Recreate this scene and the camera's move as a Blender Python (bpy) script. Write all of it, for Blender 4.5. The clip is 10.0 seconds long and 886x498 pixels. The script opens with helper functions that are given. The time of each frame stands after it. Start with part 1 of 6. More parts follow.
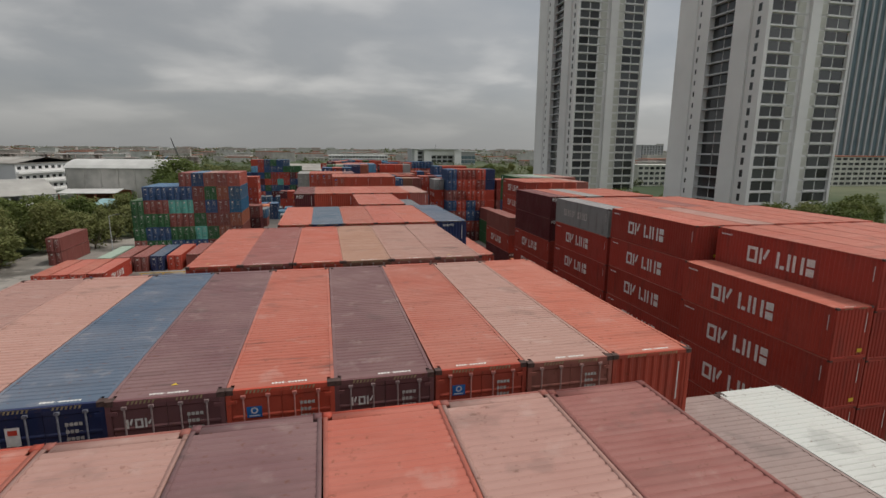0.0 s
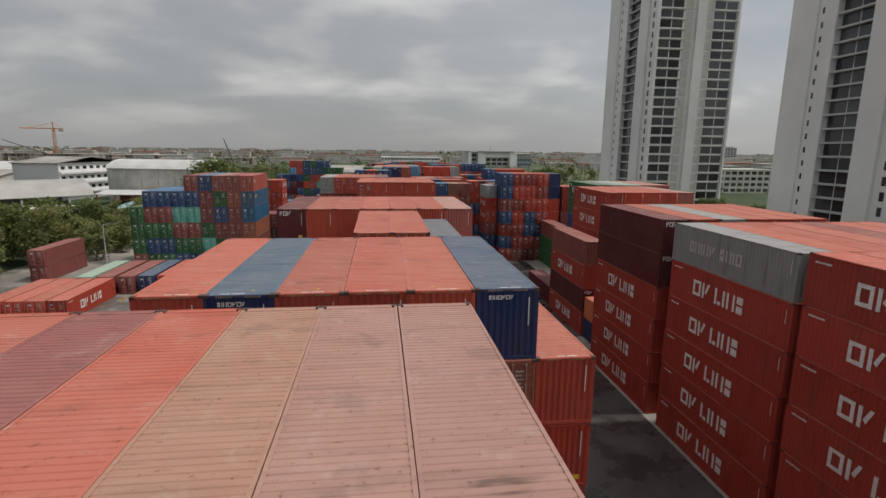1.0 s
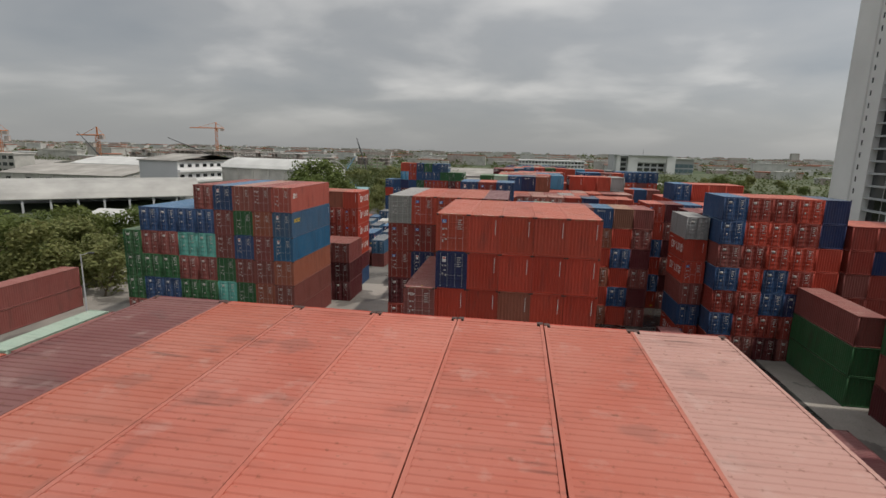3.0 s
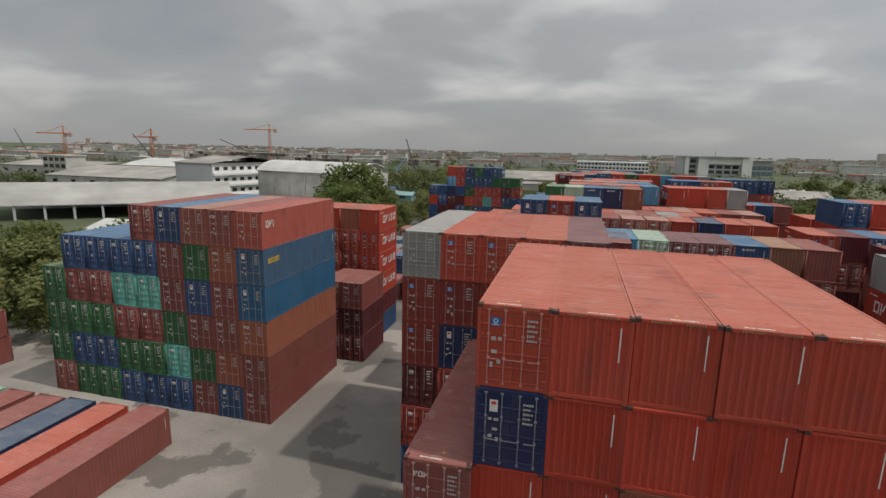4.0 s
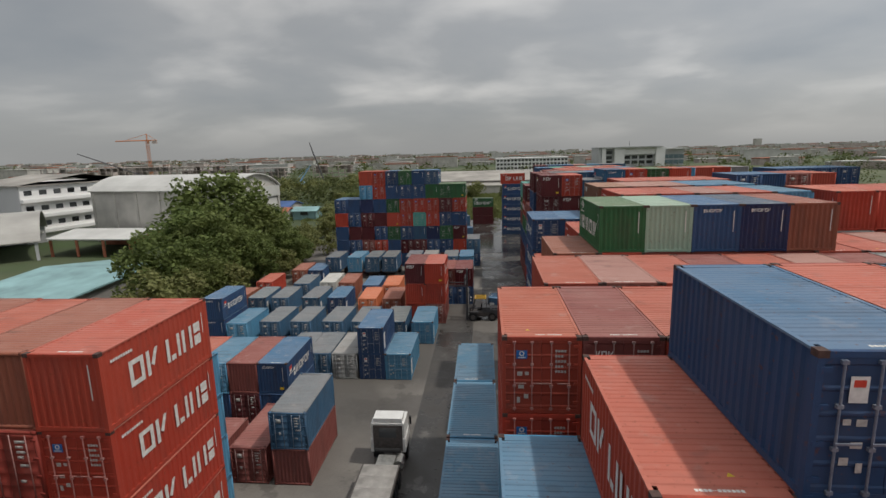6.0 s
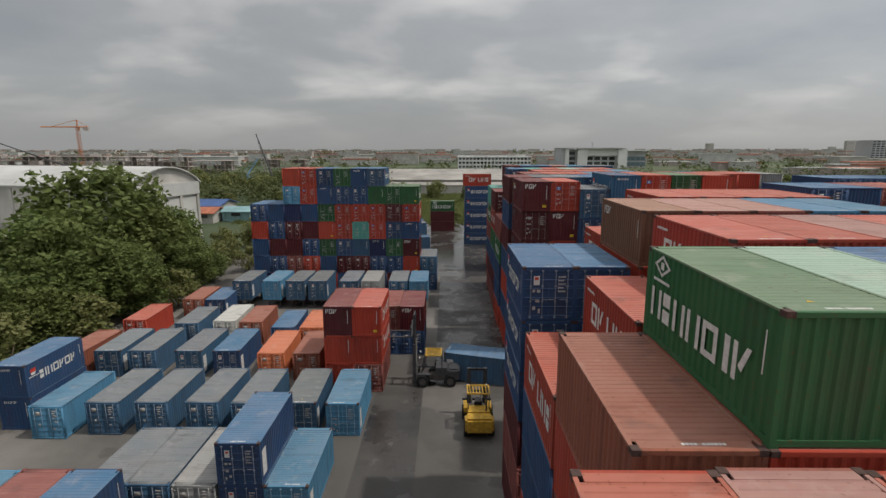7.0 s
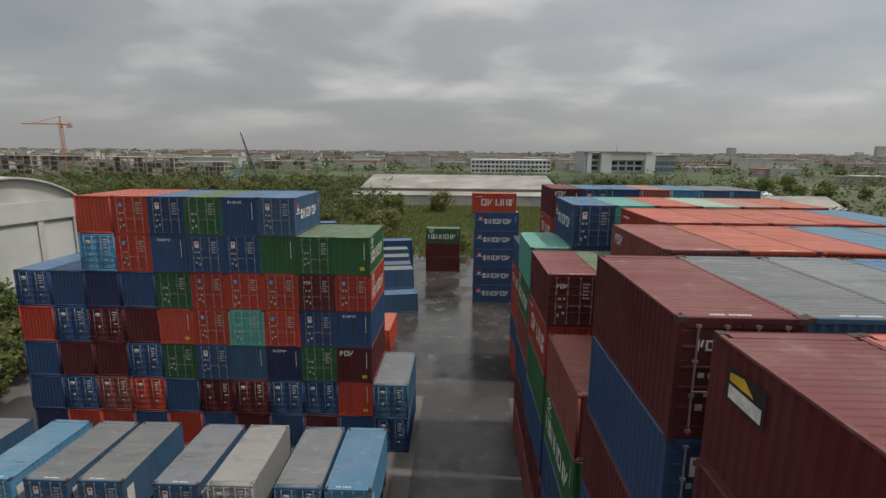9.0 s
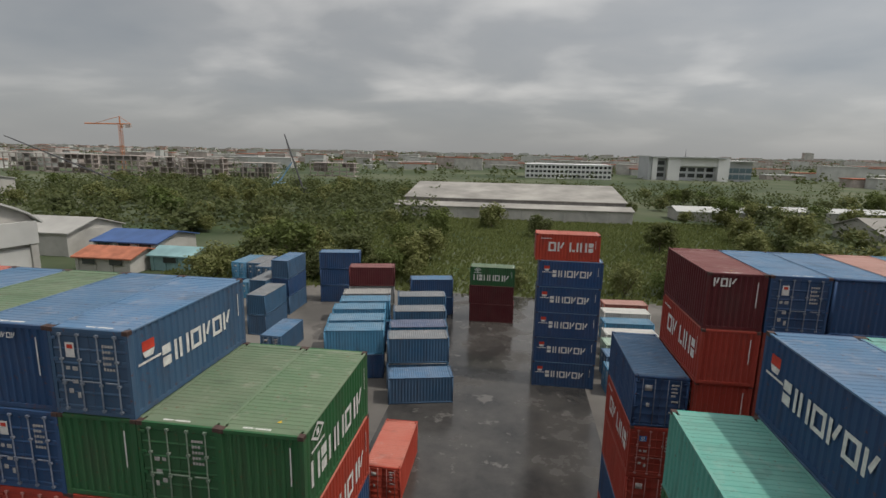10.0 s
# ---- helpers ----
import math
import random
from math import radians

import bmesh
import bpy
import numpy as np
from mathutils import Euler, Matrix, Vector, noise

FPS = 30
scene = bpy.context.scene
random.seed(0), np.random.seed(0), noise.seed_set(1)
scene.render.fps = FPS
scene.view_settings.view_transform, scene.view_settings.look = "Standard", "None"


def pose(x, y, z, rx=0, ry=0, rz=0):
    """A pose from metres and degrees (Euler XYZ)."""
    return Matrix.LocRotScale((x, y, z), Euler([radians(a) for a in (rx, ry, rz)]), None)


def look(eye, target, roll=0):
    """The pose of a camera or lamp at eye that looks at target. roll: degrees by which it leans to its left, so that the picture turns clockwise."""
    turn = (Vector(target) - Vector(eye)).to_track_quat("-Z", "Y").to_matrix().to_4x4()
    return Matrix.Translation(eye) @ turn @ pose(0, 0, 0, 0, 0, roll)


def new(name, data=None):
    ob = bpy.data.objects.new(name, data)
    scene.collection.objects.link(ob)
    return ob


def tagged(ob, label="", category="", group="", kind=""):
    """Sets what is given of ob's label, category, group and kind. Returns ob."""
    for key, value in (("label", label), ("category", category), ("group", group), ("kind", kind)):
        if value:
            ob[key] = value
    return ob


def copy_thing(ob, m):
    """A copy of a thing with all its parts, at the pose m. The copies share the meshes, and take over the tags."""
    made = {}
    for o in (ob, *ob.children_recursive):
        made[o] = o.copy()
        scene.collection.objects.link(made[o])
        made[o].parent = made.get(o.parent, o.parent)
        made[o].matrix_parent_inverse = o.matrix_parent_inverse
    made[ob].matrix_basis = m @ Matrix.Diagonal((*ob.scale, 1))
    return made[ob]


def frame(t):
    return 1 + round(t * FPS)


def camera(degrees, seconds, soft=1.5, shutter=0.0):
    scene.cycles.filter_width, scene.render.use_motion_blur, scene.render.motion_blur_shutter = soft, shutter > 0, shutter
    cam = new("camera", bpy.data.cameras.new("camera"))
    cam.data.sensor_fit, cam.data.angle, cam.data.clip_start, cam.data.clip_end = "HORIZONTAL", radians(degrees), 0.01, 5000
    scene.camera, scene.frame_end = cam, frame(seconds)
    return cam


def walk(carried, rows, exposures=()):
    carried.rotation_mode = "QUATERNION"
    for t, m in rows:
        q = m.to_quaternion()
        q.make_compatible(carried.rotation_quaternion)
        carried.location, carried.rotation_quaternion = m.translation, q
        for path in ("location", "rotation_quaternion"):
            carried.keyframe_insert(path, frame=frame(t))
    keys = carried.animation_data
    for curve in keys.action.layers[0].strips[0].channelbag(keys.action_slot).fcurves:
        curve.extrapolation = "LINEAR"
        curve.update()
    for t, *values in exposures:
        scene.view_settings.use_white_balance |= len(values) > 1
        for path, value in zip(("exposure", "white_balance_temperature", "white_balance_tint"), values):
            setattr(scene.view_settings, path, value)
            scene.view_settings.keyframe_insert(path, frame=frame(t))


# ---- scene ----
cam = camera(82.16, 10.0)
PATH = [
    (0, 6.706, 4.459, 23.368, -13.061, -11.225, -0.456),
    (0.5, 9.425, 15.200, 23.129, -10.124, -11.107, -0.631),
    (1, 11.957, 26.098, 22.731, -6.980, -11.009, -0.659),
    (1.5, 13.677, 36.875, 22.559, -3.152, -11.073, -1.000),
    (2, 14.733, 47.918, 22.492, 0.964, -11.107, -1.266),
    (2.5, 14.951, 58.737, 22.361, 4.677, -11.016, -1.050),
    (2.7, 14.824, 62.982, 22.350, 6.096, -11.023, -1.097),
    (3.8, 12.116, 87.553, 22.624, 13.728, -11.034, -1.701),
    (4, 11.154, 91.874, 22.608, 14.345, -11.060, -1.303),
    (4.5, 8.585, 102.535, 22.654, 15.052, -11.133, -1.137),
    (5, 5.705, 113.296, 22.412, 14.296, -11.140, -1.511),
    (5.5, 3.051, 123.581, 21.757, 9.965, -10.964, -0.061),
    (6, 1.364, 133.278, 21.272, 4.605, -10.752, 1.524),
    (6.2, 1.046, 137.168, 21.020, 2.605, -10.750, 1.996),
    (7.3, 2.235, 159.277, 20.848, 0.029, -11.193, -0.429),
    (7.5, 2.494, 163.191, 20.788, 0.110, -11.142, -0.752),
    (8, 3.171, 173.041, 20.638, 0.553, -11.046, -1.145),
    (8.5, 3.651, 183.702, 20.724, 0.959, -11.026, -0.955),
    (9, 3.720, 194.453, 21.271, 2.018, -10.933, -0.471),
    (9.5, 3.425, 205.170, 22.160, 4.755, -10.947, -1.087),
    (10, 2.980, 215.787, 23.152, 7.917, -10.905, -1.105),
]
walk(cam, [(t, pose(x, y, z, 90 + pitch, roll, yaw)) for t, x, y, z, yaw, pitch, roll in PATH], exposures=((0, -0.15), (1.2, 0.0), (4.8, 0.0), (5.5, -0.1), (6.2, -0.04), (8.0, 0.0), (10.0, -0.04)))

# ---- light -------------------------------------------------------------
SUN_AZ, SUN_EL = 94.0, 60.5          # degrees: azimuth from +y towards +x, elevation
world = bpy.data.worlds.new("overcast_sky")
scene.world = world
world.use_nodes = True
wn, wl = world.node_tree.nodes, world.node_tree.links
wn.clear()
w_out = wn.new("ShaderNodeOutputWorld")
w_bg = wn.new("ShaderNodeBackground")
w_sky = wn.new("ShaderNodeTexSky")
w_sky.sky_type = "NISHITA"
w_sky.sun_disc = False
w_sky.sun_elevation, w_sky.sun_rotation = radians(SUN_EL), radians(SUN_AZ)
w_sky.dust_density, w_sky.air_density = 2.5, 1.0
w_co = wn.new("ShaderNodeTexCoord")
w_sep = wn.new("ShaderNodeSeparateXYZ")
wl.new(w_co.outputs["Generated"], w_sep.inputs[0])


def w_math(op, a, b):
    n = wn.new("ShaderNodeMath")
    n.operation = op
    for k, v in enumerate((a, b)):
        if isinstance(v, (int, float)):
            n.inputs[k].default_value = v
        else:
            wl.new(v, n.inputs[k])
    return n.outputs[0]


# the cloud deck: directions laid onto a plane overhead
w_h = w_math("ADD", w_math("MAXIMUM", w_sep.outputs[2], 0.0), 0.24)
w_xy = wn.new("ShaderNodeCombineXYZ")
wl.new(w_math("DIVIDE", w_sep.outputs[0], w_h), w_xy.inputs[0])
wl.new(w_math("DIVIDE", w_sep.outputs[1], w_h), w_xy.inputs[1])
w_n1 = wn.new("ShaderNodeTexNoise")
w_n1.inputs["Scale"].default_value = 0.75
w_n1.inputs["Detail"].default_value = 4.0
w_n1.inputs["Roughness"].default_value = 0.45
w_n1.inputs["Distortion"].default_value = 0.35
wl.new(w_xy.outputs[0], w_n1.inputs["Vector"])
# smaller billows ride on the large banks
w_flat = wn.new("ShaderNodeMapping")
w_flat.inputs["Location"].default_value = (3.7, 1.2, 0.0)
w_flat.inputs["Scale"].default_value = (1.0, 1.15, 1.0)
wl.new(w_xy.outputs[0], w_flat.inputs[0])
w_n2 = wn.new("ShaderNodeTexNoise")
w_n2.inputs["Scale"].default_value = 1.25
w_n2.inputs["Detail"].default_value = 6.0
w_n2.inputs["Roughness"].default_value = 0.48
w_n2.inputs["Distortion"].default_value = 0.25
wl.new(w_flat.outputs[0], w_n2.inputs["Vector"])
w_both = w_math("ADD", w_math("MULTIPLY", w_n1.outputs[0], 0.55), w_math("MULTIPLY", w_n2.outputs[0], 0.45))
w_r1 = wn.new("ShaderNodeValToRGB")
w_r1.color_ramp.elements[0].position, w_r1.color_ramp.elements[0].color = 0.36, (3.75, 4.0, 4.25, 1)
w_r1.color_ramp.elements[1].position, w_r1.color_ramp.elements[1].color = 0.59, (8.3, 8.15, 7.9, 1)
_mid = w_r1.color_ramp.elements.new(0.49)
_mid.color = (5.0, 5.08, 5.12, 1)
wl.new(w_both, w_r1.inputs[0])
# near the horizon the banks melt into one pale veil
w_veil = wn.new("ShaderNodeMixRGB")
w_veil.inputs[2].default_value = (4.55, 4.6, 4.55, 1)
wl.new(w_r1.outputs[0], w_veil.inputs[1])
wl.new(w_math("SUBTRACT", 1.0, w_math("MINIMUM", w_math("MULTIPLY", w_math("MAXIMUM", w_sep.outputs[2], 0.0), 9.0), 1.0)), w_veil.inputs[0])
w_mix = wn.new("ShaderNodeMixRGB")
w_mix.inputs[0].default_value = 0.86
wl.new(w_sky.outputs[0], w_mix.inputs[1])
wl.new(w_veil.outputs[0], w_mix.inputs[2])
# the deck is brighter overhead and round the veiled sun
w_sun = wn.new("ShaderNodeVectorMath")
w_sun.operation = "DOT_PRODUCT"
wl.new(w_co.outputs["Generated"], w_sun.inputs[0])
w_sun.inputs[1].default_value = (math.sin(radians(SUN_AZ)) * math.cos(radians(SUN_EL)), math.cos(radians(SUN_AZ)) * math.cos(radians(SUN_EL)), math.sin(radians(SUN_EL)))
w_glow = w_math("MULTIPLY", w_math("POWER", w_math("MAXIMUM", w_sun.outputs["Value"], 0.0), 1.2), 0.85)
w_top = w_math("MULTIPLY", w_math("MAXIMUM", w_math("SUBTRACT", w_sep.outputs[2], 0.25), 0.0), 0.6)
w_all = w_math("ADD", w_math("ADD", w_glow, w_top), 0.92)
w_lum = wn.new("ShaderNodeVectorMath")
w_lum.operation = "SCALE"
wl.new(w_mix.outputs[0], w_lum.inputs[0])
wl.new(w_all, w_lum.inputs["Scale"])
wl.new(w_lum.outputs[0], w_bg.inputs[0])
w_bg.inputs[1].default_value = 0.082
wl.new(w_bg.outputs[0], w_out.inputs[0])

sun = new("sun", bpy.data.lights.new("sun", "SUN"))
sun.data.energy, sun.data.angle, sun.data.color = 2.2, radians(1.5), (1.0, 0.94, 0.86)
_az, _el = radians(SUN_AZ), radians(SUN_EL)
sun.matrix_world = look((math.sin(_az) * math.cos(_el) * 300, math.cos(_az) * math.cos(_el) * 300, math.sin(_el) * 300), (0, 0, 0))


# ---- materials ---------------------------------------------------------
class Nodes:
    """Short hand for building one material."""

    def __init__(self, name, rough=0.6, metal=0.0):
        self.mat = bpy.data.materials.new(name)
        self.mat.use_nodes = True
        self.t = self.mat.node_tree
        self.b = self.t.nodes["Principled BSDF"]
        self.b.inputs["Roughness"].default_value = rough
        self.b.inputs["Metallic"].default_value = metal
        self.b.inputs["Specular IOR Level"].default_value = 0.35

    def node(self, kind, **kw):
        n = self.t.nodes.new(kind)
        for k, v in kw.items():
            if k in n.inputs:
                n.inputs[k].default_value = v
        return n

    def link(self, a, b):
        self.t.links.new(a, b)

    def coord(self, which="Object", scale=(1, 1, 1)):
        c, m = self.node("ShaderNodeTexCoord"), self.node("ShaderNodeMapping")
        m.inputs["Scale"].default_value = scale
        self.link(c.outputs[which], m.inputs[0])
        return m.outputs[0]

    def world_coord(self, scale=(1, 1, 1)):
        c, m = self.node("ShaderNodeNewGeometry"), self.node("ShaderNodeMapping")
        m.inputs["Scale"].default_value = scale
        self.link(c.outputs["Position"], m.inputs[0])
        return m.outputs[0]

    def noise(self, co, scale, detail=4.0, rough=0.55):
        n = self.node("ShaderNodeTexNoise")
        n.inputs["Scale"].default_value, n.inputs["Detail"].default_value = scale, detail
        n.inputs["Roughness"].default_value = rough
        self.link(co, n.inputs["Vector"])
        return n.outputs[0]

    def ramp(self, fac, lo, hi, a=(0, 0, 0, 1), b=(1, 1, 1, 1)):
        r = self.node("ShaderNodeValToRGB")
        e = r.color_ramp.elements
        e[0].position, e[0].color, e[1].position, e[1].color = lo, a, hi, b
        self.link(fac, r.inputs[0])
        return r.outputs[0]

    def mix(self, fac, a, b, kind="MIX"):
        n = self.node("ShaderNodeMixRGB")
        n.blend_type = kind
        for k, v in enumerate((fac, a, b)):
            if isinstance(v, (int, float)):
                n.inputs[k].default_value = v
            elif isinstance(v, tuple):
                n.inputs[k].default_value = (*v[:3], 1)
            else:
                self.link(v, n.inputs[k])
        return n.outputs[0]

    def mul(self, a, b):
        n = self.node("ShaderNodeMath")
        n.operation = "MULTIPLY"
        for k, v in enumerate((a, b)):
            if isinstance(v, (int, float)):
                n.inputs[k].default_value = v
            else:
                self.link(v, n.inputs[k])
        return n.outputs[0]

    def bump(self, h, strength=0.3, dist=0.02):
        n = self.node("ShaderNodeBump")
        n.inputs["Strength"].default_value, n.inputs["Distance"].default_value = strength, dist
        self.link(h, n.inputs["Height"])
        self.link(n.outputs[0], self.b.inputs["Normal"])

    def done(self, colour=None, rough=None):
        if colour is not None:
            if isinstance(colour, tuple):
                self.b.inputs["Base Color"].default_value = (*colour[:3], 1)
            else:
                self.link(colour, self.b.inputs["Base Color"])
        if rough is not None:
            self.link(rough, self.b.inputs["Roughness"])
        return self.mat


def plain(name, colour, rough=0.6, metal=0.0, vary=0.25, scale=3.0):
    n = Nodes(name, rough, metal)
    f = n.noise(n.coord(), scale)
    dark = tuple(c * (1 - vary) for c in colour)
    lite = tuple(min(1, c * (1 + vary)) for c in colour)
    return n.done(n.ramp(f, 0.3, 0.7, (*dark, 1), (*lite, 1)))


def paint(name, chalk, dirt, streak, fixed=None):
    """Container paint in the object's own colour: chalked by the sun, with rust specks and grime."""
    n = Nodes(name, 0.5)
    info = n.node("ShaderNodeObjectInfo")
    own = info.outputs["Color"]
    if fixed:
        own = n.node("ShaderNodeRGB").outputs[0]
        own.default_value = (*fixed, 1)
    shift = n.node("ShaderNodeVectorMath")
    shift.operation = "ADD"
    rnd = n.node("ShaderNodeCombineXYZ")
    n.link(n.mul(info.outputs["Random"], 91.0), rnd.inputs[0])
    n.link(n.mul(info.outputs["Random"], 47.0), rnd.inputs[1])
    n.link(n.coord(), shift.inputs[0])
    n.link(rnd.outputs[0], shift.inputs[1])
    co = shift.outputs[0]
    big = n.noise(co, 0.45, 5)
    fine = n.noise(co, 7.0, 4)
    m = n.node("ShaderNodeMapping")
    m.inputs["Scale"].default_value = streak
    n.link(co, m.inputs[0])
    run = n.noise(m.outputs[0], 1.0, 5, 0.6)
    n.b.inputs["Specular IOR Level"].default_value = 0.22
    c = n.mix(n.mul(n.ramp(big, 0.3, 0.75), chalk), own, (0.62, 0.49, 0.42))
    c = n.mix(n.mul(n.ramp(run, 0.52, 0.75), dirt), c, (0.06, 0.045, 0.04))
    c = n.mix(n.mul(n.ramp(fine, 0.62, 0.72), 0.55), c, (0.13, 0.05, 0.025))
    if streak[0] < 1:                       # pooled water leaves dark lines in some of the grooves
        m2 = n.node("ShaderNodeMapping")
        m2.inputs["Scale"].default_value = (0.55, 4.5, 1.0)
        n.link(co, m2.inputs[0])
        pool = n.noise(m2.outputs[0], 1.0, 3, 0.5)
        spot = n.noise(co, 0.28, 3)
        c = n.mix(n.mul(n.mul(n.ramp(pool, 0.55, 0.66), n.ramp(spot, 0.60, 0.70)), 0.6), c, (0.05, 0.042, 0.038))
        old = n.noise(co, 0.75, 4, 0.5)     # dried puddles
        c = n.mix(n.mul(n.ramp(old, 0.61, 0.68), 0.24), c, (0.075, 0.068, 0.062))
        pale = n.noise(co, 1.3, 5, 0.6)     # rubbed, chalky patches
        c = n.mix(n.mul(n.ramp(pale, 0.58, 0.70), 0.16), c, (0.55, 0.47, 0.42))
    n.bump(big, 0.25, 0.05)
    return n.done(c, n.ramp(run, 0.3, 0.8, (0.5, 0.5, 0.5, 1), (0.78, 0.78, 0.78, 1)))


M_SIDE = paint("container_paint", 0.04, 0.42, (1.6, 1.6, 0.25))
M_ROOF = paint("weathered_roof_paint", 0.12, 0.26, (0.3, 2.2, 1.0))


def rod_paint():
    """Lock rods: the container's own paint, rubbed down to the zinc in places."""
    n = Nodes("rubbed_rod_paint", 0.5)
    own = n.node("ShaderNodeObjectInfo").outputs["Color"]
    f = n.noise(n.coord(), 5.0)
    return n.done(n.mix(n.ramp(f, 0.35, 0.7, (0.22, 0.22, 0.22, 1), (0.55, 0.55, 0.55, 1)), own, (0.40, 0.39, 0.37)))


M_RODPAINT = rod_paint()
M_ROD = plain("galvanised_steel", (0.42, 0.42, 0.4), 0.5, 0.7)
M_CAST = plain("corner_casting_steel", (0.075, 0.044, 0.037), 0.7, 0.1, 0.4, 9)
M_FAINT = plain("worn_white_marking", (0.40, 0.385, 0.36), 0.7, 0, 0.3, 8)
M_MARK = plain("white_marking_paint", (0.62, 0.61, 0.58), 0.6, 0, 0.2, 6)
M_YELLOW = plain("yellow_plate", (0.6, 0.4, 0.03), 0.5)
M_BLUEMARK = plain("blue_sticker", (0.02, 0.12, 0.36), 0.5)
M_REDMARK = plain("red_sticker", (0.5, 0.05, 0.03), 0.5)
M_STRIPE = plain("dulled_hazard_paint", (0.27, 0.215, 0.12), 0.7, 0, 0.3, 8)
M_BLACKMARK = plain("black_marking_paint", (0.02, 0.02, 0.02), 0.6)
M_RUBBER = plain("black_rubber", (0.015, 0.015, 0.016), 0.8)

COLOURS = {
    "z": (0.305, 0.041, 0.027), "x": (0.235, 0.036, 0.026), "f": (0.045, 0.100, 0.175), "r": (0.375, 0.046, 0.026), "o": (0.40, 0.060, 0.034), "s": (0.36, 0.058, 0.034), "p": (0.28, 0.095, 0.075),
    "m": (0.20, 0.060, 0.052), "d": (0.085, 0.014, 0.018), "u": (0.150, 0.062, 0.066), "n": (0.014, 0.026, 0.085),
    "b": (0.022, 0.062, 0.148), "l": (0.075, 0.235, 0.38), "g": (0.025, 0.105, 0.040), "t": (0.10, 0.34, 0.29),
    "k": (0.25, 0.258, 0.255), "w": (0.48, 0.48, 0.445), "y": (0.19, 0.085, 0.055), "e": (0.29, 0.39, 0.31),
    "c": (0.54, 0.155, 0.065), "h": (0.26, 0.085, 0.052), "i": (0.040, 0.105, 0.185), "q": (0.27, 0.20, 0.175), "v": (0.34, 0.085, 0.062), "j": (0.020, 0.105, 0.195),
}
NAMES = {
    "z": "dark red", "x": "deep red", "f": "faded blue", "r": "red", "o": "orange-red", "s": "faded salmon-red", "p": "bleached pink", "m": "brown-red", "d": "dark maroon",
    "u": "purple-brown", "n": "navy blue", "b": "blue", "l": "pale blue", "g": "dark green", "t": "teal green", "k": "grey",
    "w": "dirty white", "y": "tan brown", "e": "pale green", "c": "orange", "h": "rust brown", "i": "dull steel-blue", "q": "stained grey-brown", "v": "faded brick-red", "j": "bright blue",
}


# ---- mesh helpers ------------------------------------------------------
def mesh_of(name, verts, faces, mats=(), index=None, smooth=False):
    me = bpy.data.meshes.new(name)
    me.from_pydata(verts, [], faces)
    for m in mats:
        me.materials.append(m)
    if index is not None:
        me.polygons.foreach_set("material_index", index)
    if smooth:
        me.polygons.foreach_set("use_smooth", [True] * len(me.polygons))
    me.update()
    return me


class Geo:
    """Collects boxes, bars and quads for one mesh."""

    def __init__(self):
        self.v, self.f, self.i = [], [], []

    def quad(self, a, b, c, d, m=0):
        k = len(self.v)
        self.v += [a, b, c, d]
        self.f.append((k, k + 1, k + 2, k + 3))
        self.i.append(m)

    def box(self, x0, y0, z0, x1, y1, z1, m=0):
        k = len(self.v)
        self.v += [(x, y, z) for z in (z0, z1) for x, y in ((x0, y0), (x1, y0), (x1, y1), (x0, y1))]
        for q in ((0, 3, 2, 1), (4, 5, 6, 7), (0, 1, 5, 4), (1, 2, 6, 5), (2, 3, 7, 6), (3, 0, 4, 7)):
            self.f.append(tuple(k + j for j in q))
            self.i.append(m)
        return self

    def rod(self, a, b, r0, r1=None, n=6, m=0):
        a, b = Vector(a), Vector(b)
        r1 = r0 if r1 is None else r1
        d = (b - a).normalized()
        u = d.cross(Vector((0, 0, 1)) if abs(d.z) < 0.9 else Vector((1, 0, 0))).normalized()
        w = d.cross(u)
        k = len(self.v)
        for p, r in ((a, r0), (b, r1)):
            for j in range(n):
                t = 2 * math.pi * j / n
                self.v.append(tuple(p + (u * math.cos(t) + w * math.sin(t)) * r))
        for j in range(n):
            self.f.append((k + j, k + (j + 1) % n, k + n + (j + 1) % n, k + n + j))
            self.i.append(m)
        self.f += [tuple(k + n - 1 - j for j in range(n)), tuple(k + n + j for j in range(n))]
        self.i += [m, m]
        return self

    def mesh(self, name, *mats, smooth=False):
        return mesh_of(name, self.v, self.f, mats, self.i, smooth)


def part(name, me, parent, label="", colour=None, m=None):
    ob = new(name, me)
    ob.parent = parent
    if m is not None:
        ob.matrix_basis = m
    if colour:
        ob.color = (*colour, 1)
    if label:
        tagged(ob, label)
    return ob


# ---- containers --------------------------------------------------------
W, H8, H9, L40, L20 = 2.468, 2.591, 2.896, 12.192, 6.058
_cache = {}


def corrugated(a, b, lo, hi, pitch, depth, point, m=0):
    """A trapezoid-corrugated sheet from a to b; point(s, d, t) gives the place at s along, d inwards, t across."""
    n = max(3, round((b - a) / pitch))
    p = (b - a) / n
    prof = [(a, 0)]
    for k in range(n):
        s = a + k * p
        prof += [(s + p * 0.27, 0), (s + p * 0.45, depth), (s + p * 0.80, depth), (s + p * 0.98, 0)]
    prof.append((b, 0))
    v = [point(s, d, t) for s, d in prof for t in (lo, hi)]
    f = [(2 * k, 2 * k + 2, 2 * k + 3, 2 * k + 1) for k in range(len(prof) - 1)]
    return v, f


